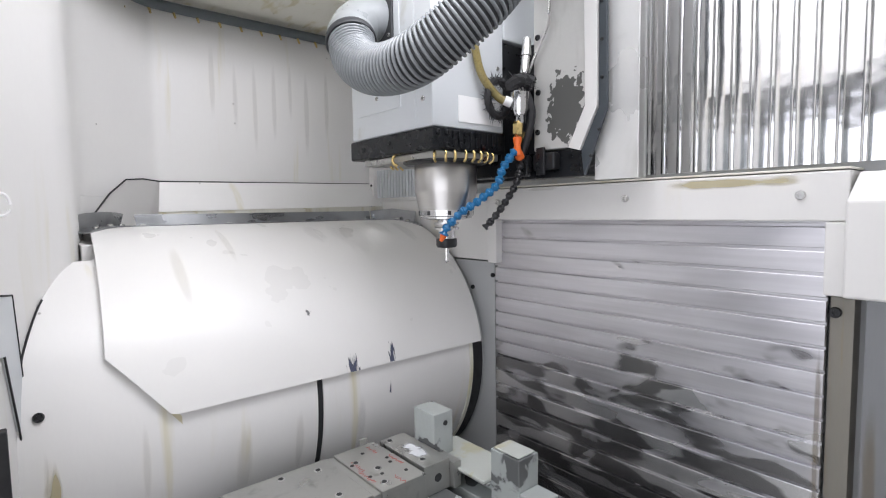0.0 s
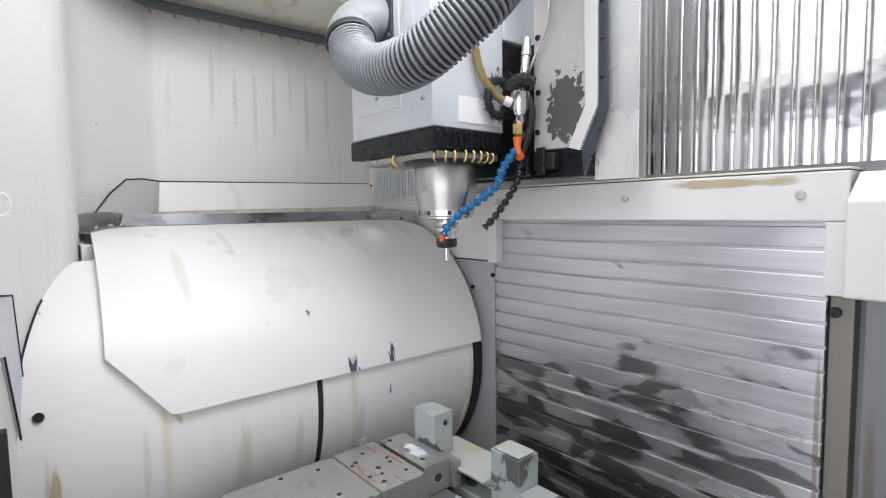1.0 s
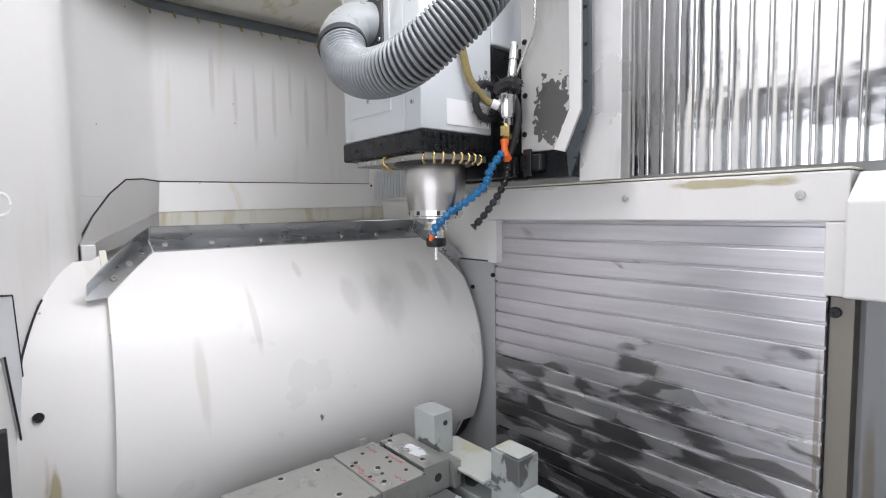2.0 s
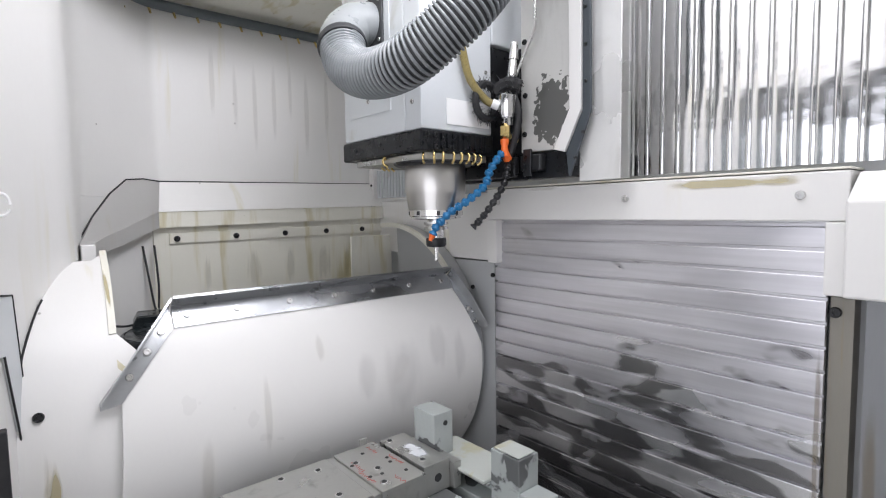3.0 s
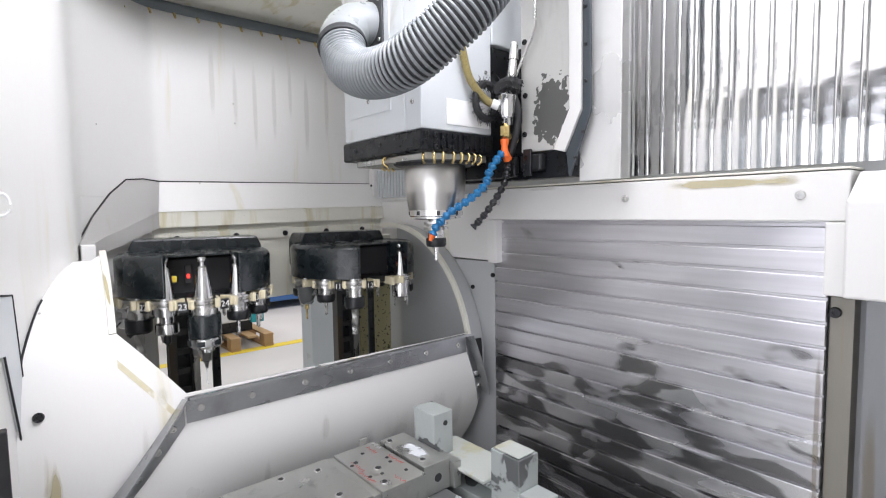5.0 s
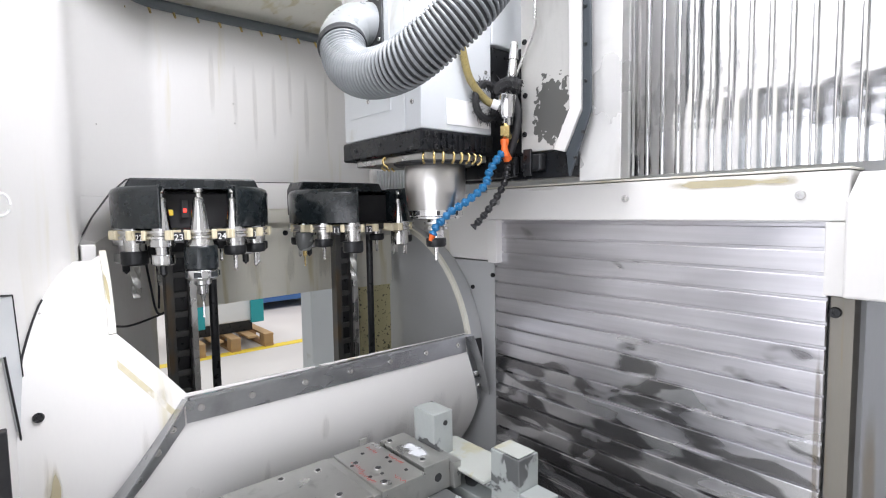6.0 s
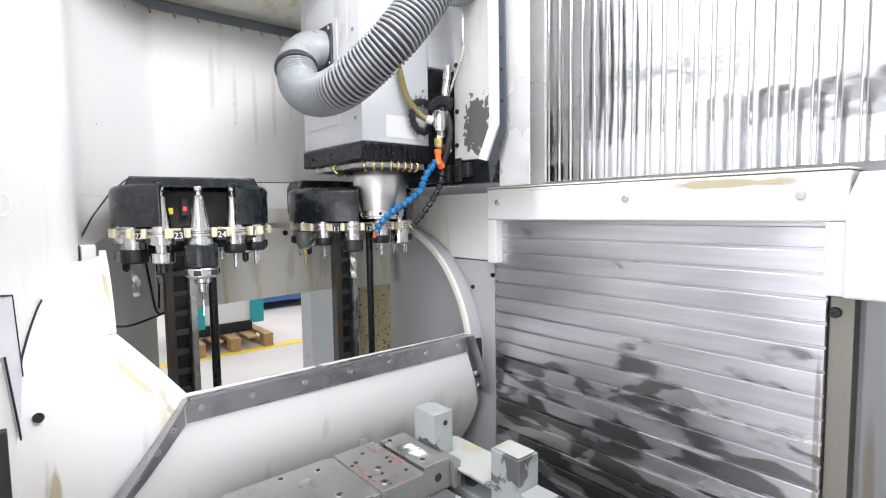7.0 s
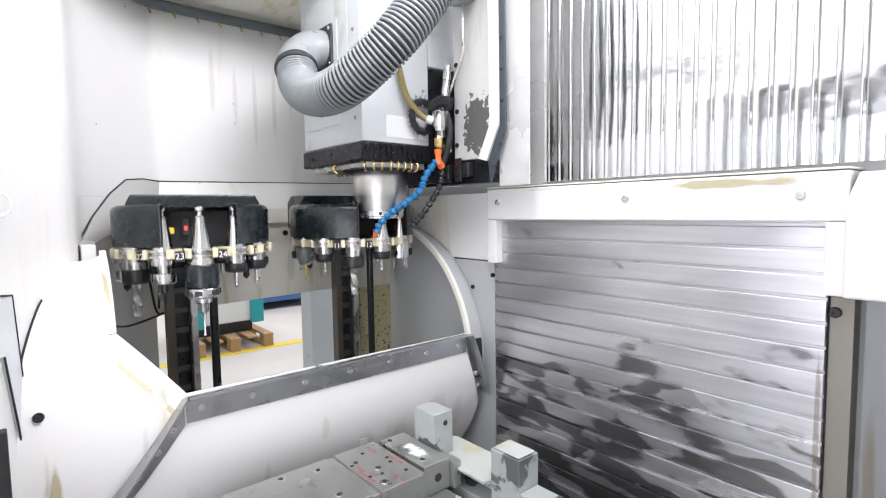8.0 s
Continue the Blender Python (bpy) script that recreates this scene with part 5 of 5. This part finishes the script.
smudge(-0.94, -25, 0.03, 40, DRIP_FAINT, "faint tan drip", housing, 0.4206)
smudge(-0.75, -30, 0.06, 36, DRIP_FAINT, "faint tan drip", housing, 0.4206)
smudge(-0.62, -30, 0.04, 36, DRIP_FAINT, "faint tan drip", housing, 0.4206)
smudge(-0.45, -30, 0.05, 36, SMUDGE_PALE, "faint grey streaks", housing, 0.4206)
smudge(-0.905, 9, 0.04, 9, DRIP_FAINT, "faint tan stain", housing, 0.4208)
smudge(-0.973, 34, 0.012, 26, SMUDGE_TAN, "yellowed coolant residue", housing, 0.4236)
bm = bmesh.new()
for k in range(12):
    y = -0.975 + k * 0.0085
    a = sill(y) - 10.5
    q = [bm.verts.new(on_drum(yy, aa, 0.4205)) for yy, aa in ((y, a), (y + 0.0085, sill(y + 0.0085) - 10.5), (y + 0.0085, sill(y + 0.0085) - 8.2), (y, a + 2.3))]
    bm.faces.new(q)
part("residue", under(bm, housing), RESIDUE, housing, "yellowed coolant residue")
# streaks down the flat walls, and paint smears on the vise
def smear(name, parent, corners, mat, label):
    bm = bmesh.new()
    bm.faces.new([bm.verts.new(c) for c in corners])
    part(name, under(bm, parent), mat, parent, label)


for y, z0, w in ((-0.53, 1.62, 0.03), (-0.465, 1.56, 0.028), (-0.4, 1.6, 0.03), (-0.34, 1.7, 0.024), (-0.28, 1.56, 0.034), (-0.6, 1.7, 0.03), (-0.2, 1.65, 0.03)):
    smear("drip", rail, [(0.0012, y - w / 2, z0), (0.0012, y + w / 2, z0), (0.0012, y + w / 2, 2.04), (0.0012, y - w / 2, 2.04)], DRIP_FAINT, "faint tan drip below the rail")
for y, w in ((-0.65, 0.04), (-0.5, 0.1), (-0.38, 0.07), (-0.25, 0.09), (-0.15, 0.06)):
    smear("drip", hood, [(0.0362, y - w / 2, 1.17), (0.0362, y + w / 2, 1.17), (0.0362, y + w / 2, 1.36), (0.0362, y - w / 2, 1.36)], SMUDGE_OLIVE, "olive coolant drip")
smear("stain", beam, [(0.78, -0.0306, 1.498), (0.95, -0.0306, 1.495), (0.95, -0.0306, 1.508), (0.78, -0.0306, 1.508)], SMUDGE_OLIVE, "olive coolant stain")
smear("stain", beam, [(1.15, -0.0306, 1.48), (1.5, -0.0306, 1.48), (1.5, -0.0306, 1.508), (1.15, -0.0306, 1.508)], SMUDGE_TAN, "yellowed coolant stain")
for x, w, z0, z1 in ((1.56, 0.035, 0.5, 1.25), (1.59, 0.03, 0.4, 1.28), (1.72, 0.05, 0.5, 1.1)):
    smear("drip", bpy.data.objects["wall_right_panel"], [(x - w / 2, 0.0194, z0), (x + w / 2, 0.0194, z0), (x + w / 2, 0.0194, z1), (x - w / 2, 0.0194, z1)], RUST_DRIP, "brown coolant drip")
smear("drip", shutter, [(1.478, -0.0075, 0.7), (1.492, -0.0075, 0.7), (1.492, -0.0075, 1.3), (1.478, -0.0075, 1.3)], RUST_DRIP, "brown coolant drip")
smear("paint_smear", vise, [(0.81, -0.5, 0.9264), (0.93, -0.5, 0.9264), (0.93, -0.44, 0.9264), (0.81, -0.44, 0.9264)], SMEAR_WHITE, "pale dried paint smear")

# white cable loop hanging by the door
loop = base("cable_loop", 0.655, -1.128, 1.44, "thin white cable loop hanging beside the door", "cable")
bm = bmesh.new()
swept(bm, [Vector((0.004 * math.sin(a), 0.011 * math.cos(a), 0.03 + 0.018 * math.sin(a))) for a in [2 * math.pi * k / 28 for k in range(27)]], 0.0022, 8)
part("cable", bm, WHITE, loop, smooth=60)

# door post edge beside the camera
post = base("door_post", 0.6, -1.13, 0.25, "cream sheet-metal door post strip with dark sealed edges", "door post", kind="structure")


def on_wall(x, z, proud=0.0):
    """A point on the rounded wall beside the door."""
    for (xa, ya), (xb, yb) in zip(WALL_LINE, WALL_LINE[1:]):
        if xa <= x <= xb and xb > xa:
            return Vector((x, ya + (yb - ya) * (x - xa) / (xb - xa) + proud, z))


STRIP = [(0.6, 1.315), (0.655, 1.322), (0.7, 1.23), (0.658, 1.222), (0.615, 1.08), (0.566, 1.085)]
bm = bmesh.new()
outer = [bm.verts.new(on_wall(x, z, 0.005) - post.location) for x, z in STRIP]
inner = [bm.verts.new(on_wall(x, z, 0.0005) - post.location) for x, z in STRIP]
bm.faces.new(outer)
for i in range(len(STRIP)):
    j = (i + 1) % len(STRIP)
    bm.faces.new((outer[i], outer[j], inner[j], inner[i]))
part("strip", bm, GREY_PAINT, post, "pale grey painted strip")
for ends in ((STRIP[0], STRIP[5]), (STRIP[3], STRIP[4]), (STRIP[0], STRIP[1]), (STRIP[4], (0.575, 0.9))):
    bm = bmesh.new()
    swept(bm, [on_wall(ends[0][0] + (ends[1][0] - ends[0][0]) * k / 6, ends[0][1] + (ends[1][1] - ends[0][1]) * k / 6, 0.005) - post.location for k in range(7)], 0.0018, 6)
    part("seam", bm, RUBBER, post, "dark sealing seam")
boxed("rubber_edge", 0.2, 0.22, -0.03, -0.01, 0.0, 0.9, RUBBER, post)


def motions():
    dx = [(0, 0), (1.1, 0), (1.2, -0.006), (1.3, -0.018), (1.4, -0.031), (1.5, -0.038), (1.6, -0.041), (4, -0.041), (6.2, -0.041),
          (6.3, -0.052), (6.4, -0.085), (6.5, -0.136), (6.6, -0.192), (6.7, -0.241), (6.8, -0.277), (6.9, -0.292), (7.0, -0.295), (8.0, -0.295)]
    dz = [(0, -0.363), (4.05, -0.363), (4.2, -0.342), (4.5, -0.275), (4.7, -0.23), (5.3, -0.098), (5.6, -0.035), (5.8, -0.009), (6.0, -0.004), (6.4, 0), (7.7, 0), (7.8, -0.008), (7.9, -0.025), (8.0, -0.047)]
    for ob in (head, cover):
        p = ob.location.copy()
        walk(ob, [(t, Matrix.Translation(p + Vector((d, 0, 0)))) for t, d in dx])
    p = spindle_tool.location.copy()
    walk(spindle_tool, [(t, Matrix.Translation(p + Vector((d, 0, 0)))) for t, d in dx[:-1]] +
         [(t, Matrix.Translation(p + Vector((-0.295, 0, d)))) for t, d in dz if t >= 7.7])
    p = door.location.copy()
    turn = [(0, 0), (1.1, 0), (1.2, 4), (1.3, 9.5), (1.4, 14.5), (1.5, 19.5), (1.7, 25.5), (2.2, 40), (2.8, 57), (3.0, 63), (3.5, 77), (3.8, 85.5), (3.95, 88.7), (4.05, 89), (8.0, 89)]
    walk(door, [(t, Matrix.Translation(p) @ Matrix.Rotation(radians(a), 4, "Y")) for t, a in turn])
    for ob in (disc_a, disc_b, *riding, *lifted):
        m = Matrix.Translation(ob.location) @ Matrix.Rotation(ob.rotation_euler.z, 4, "Z")
        walk(ob, [(t, Matrix.Translation((0, 0, d)) @ m) for t, d in dz])


motions()
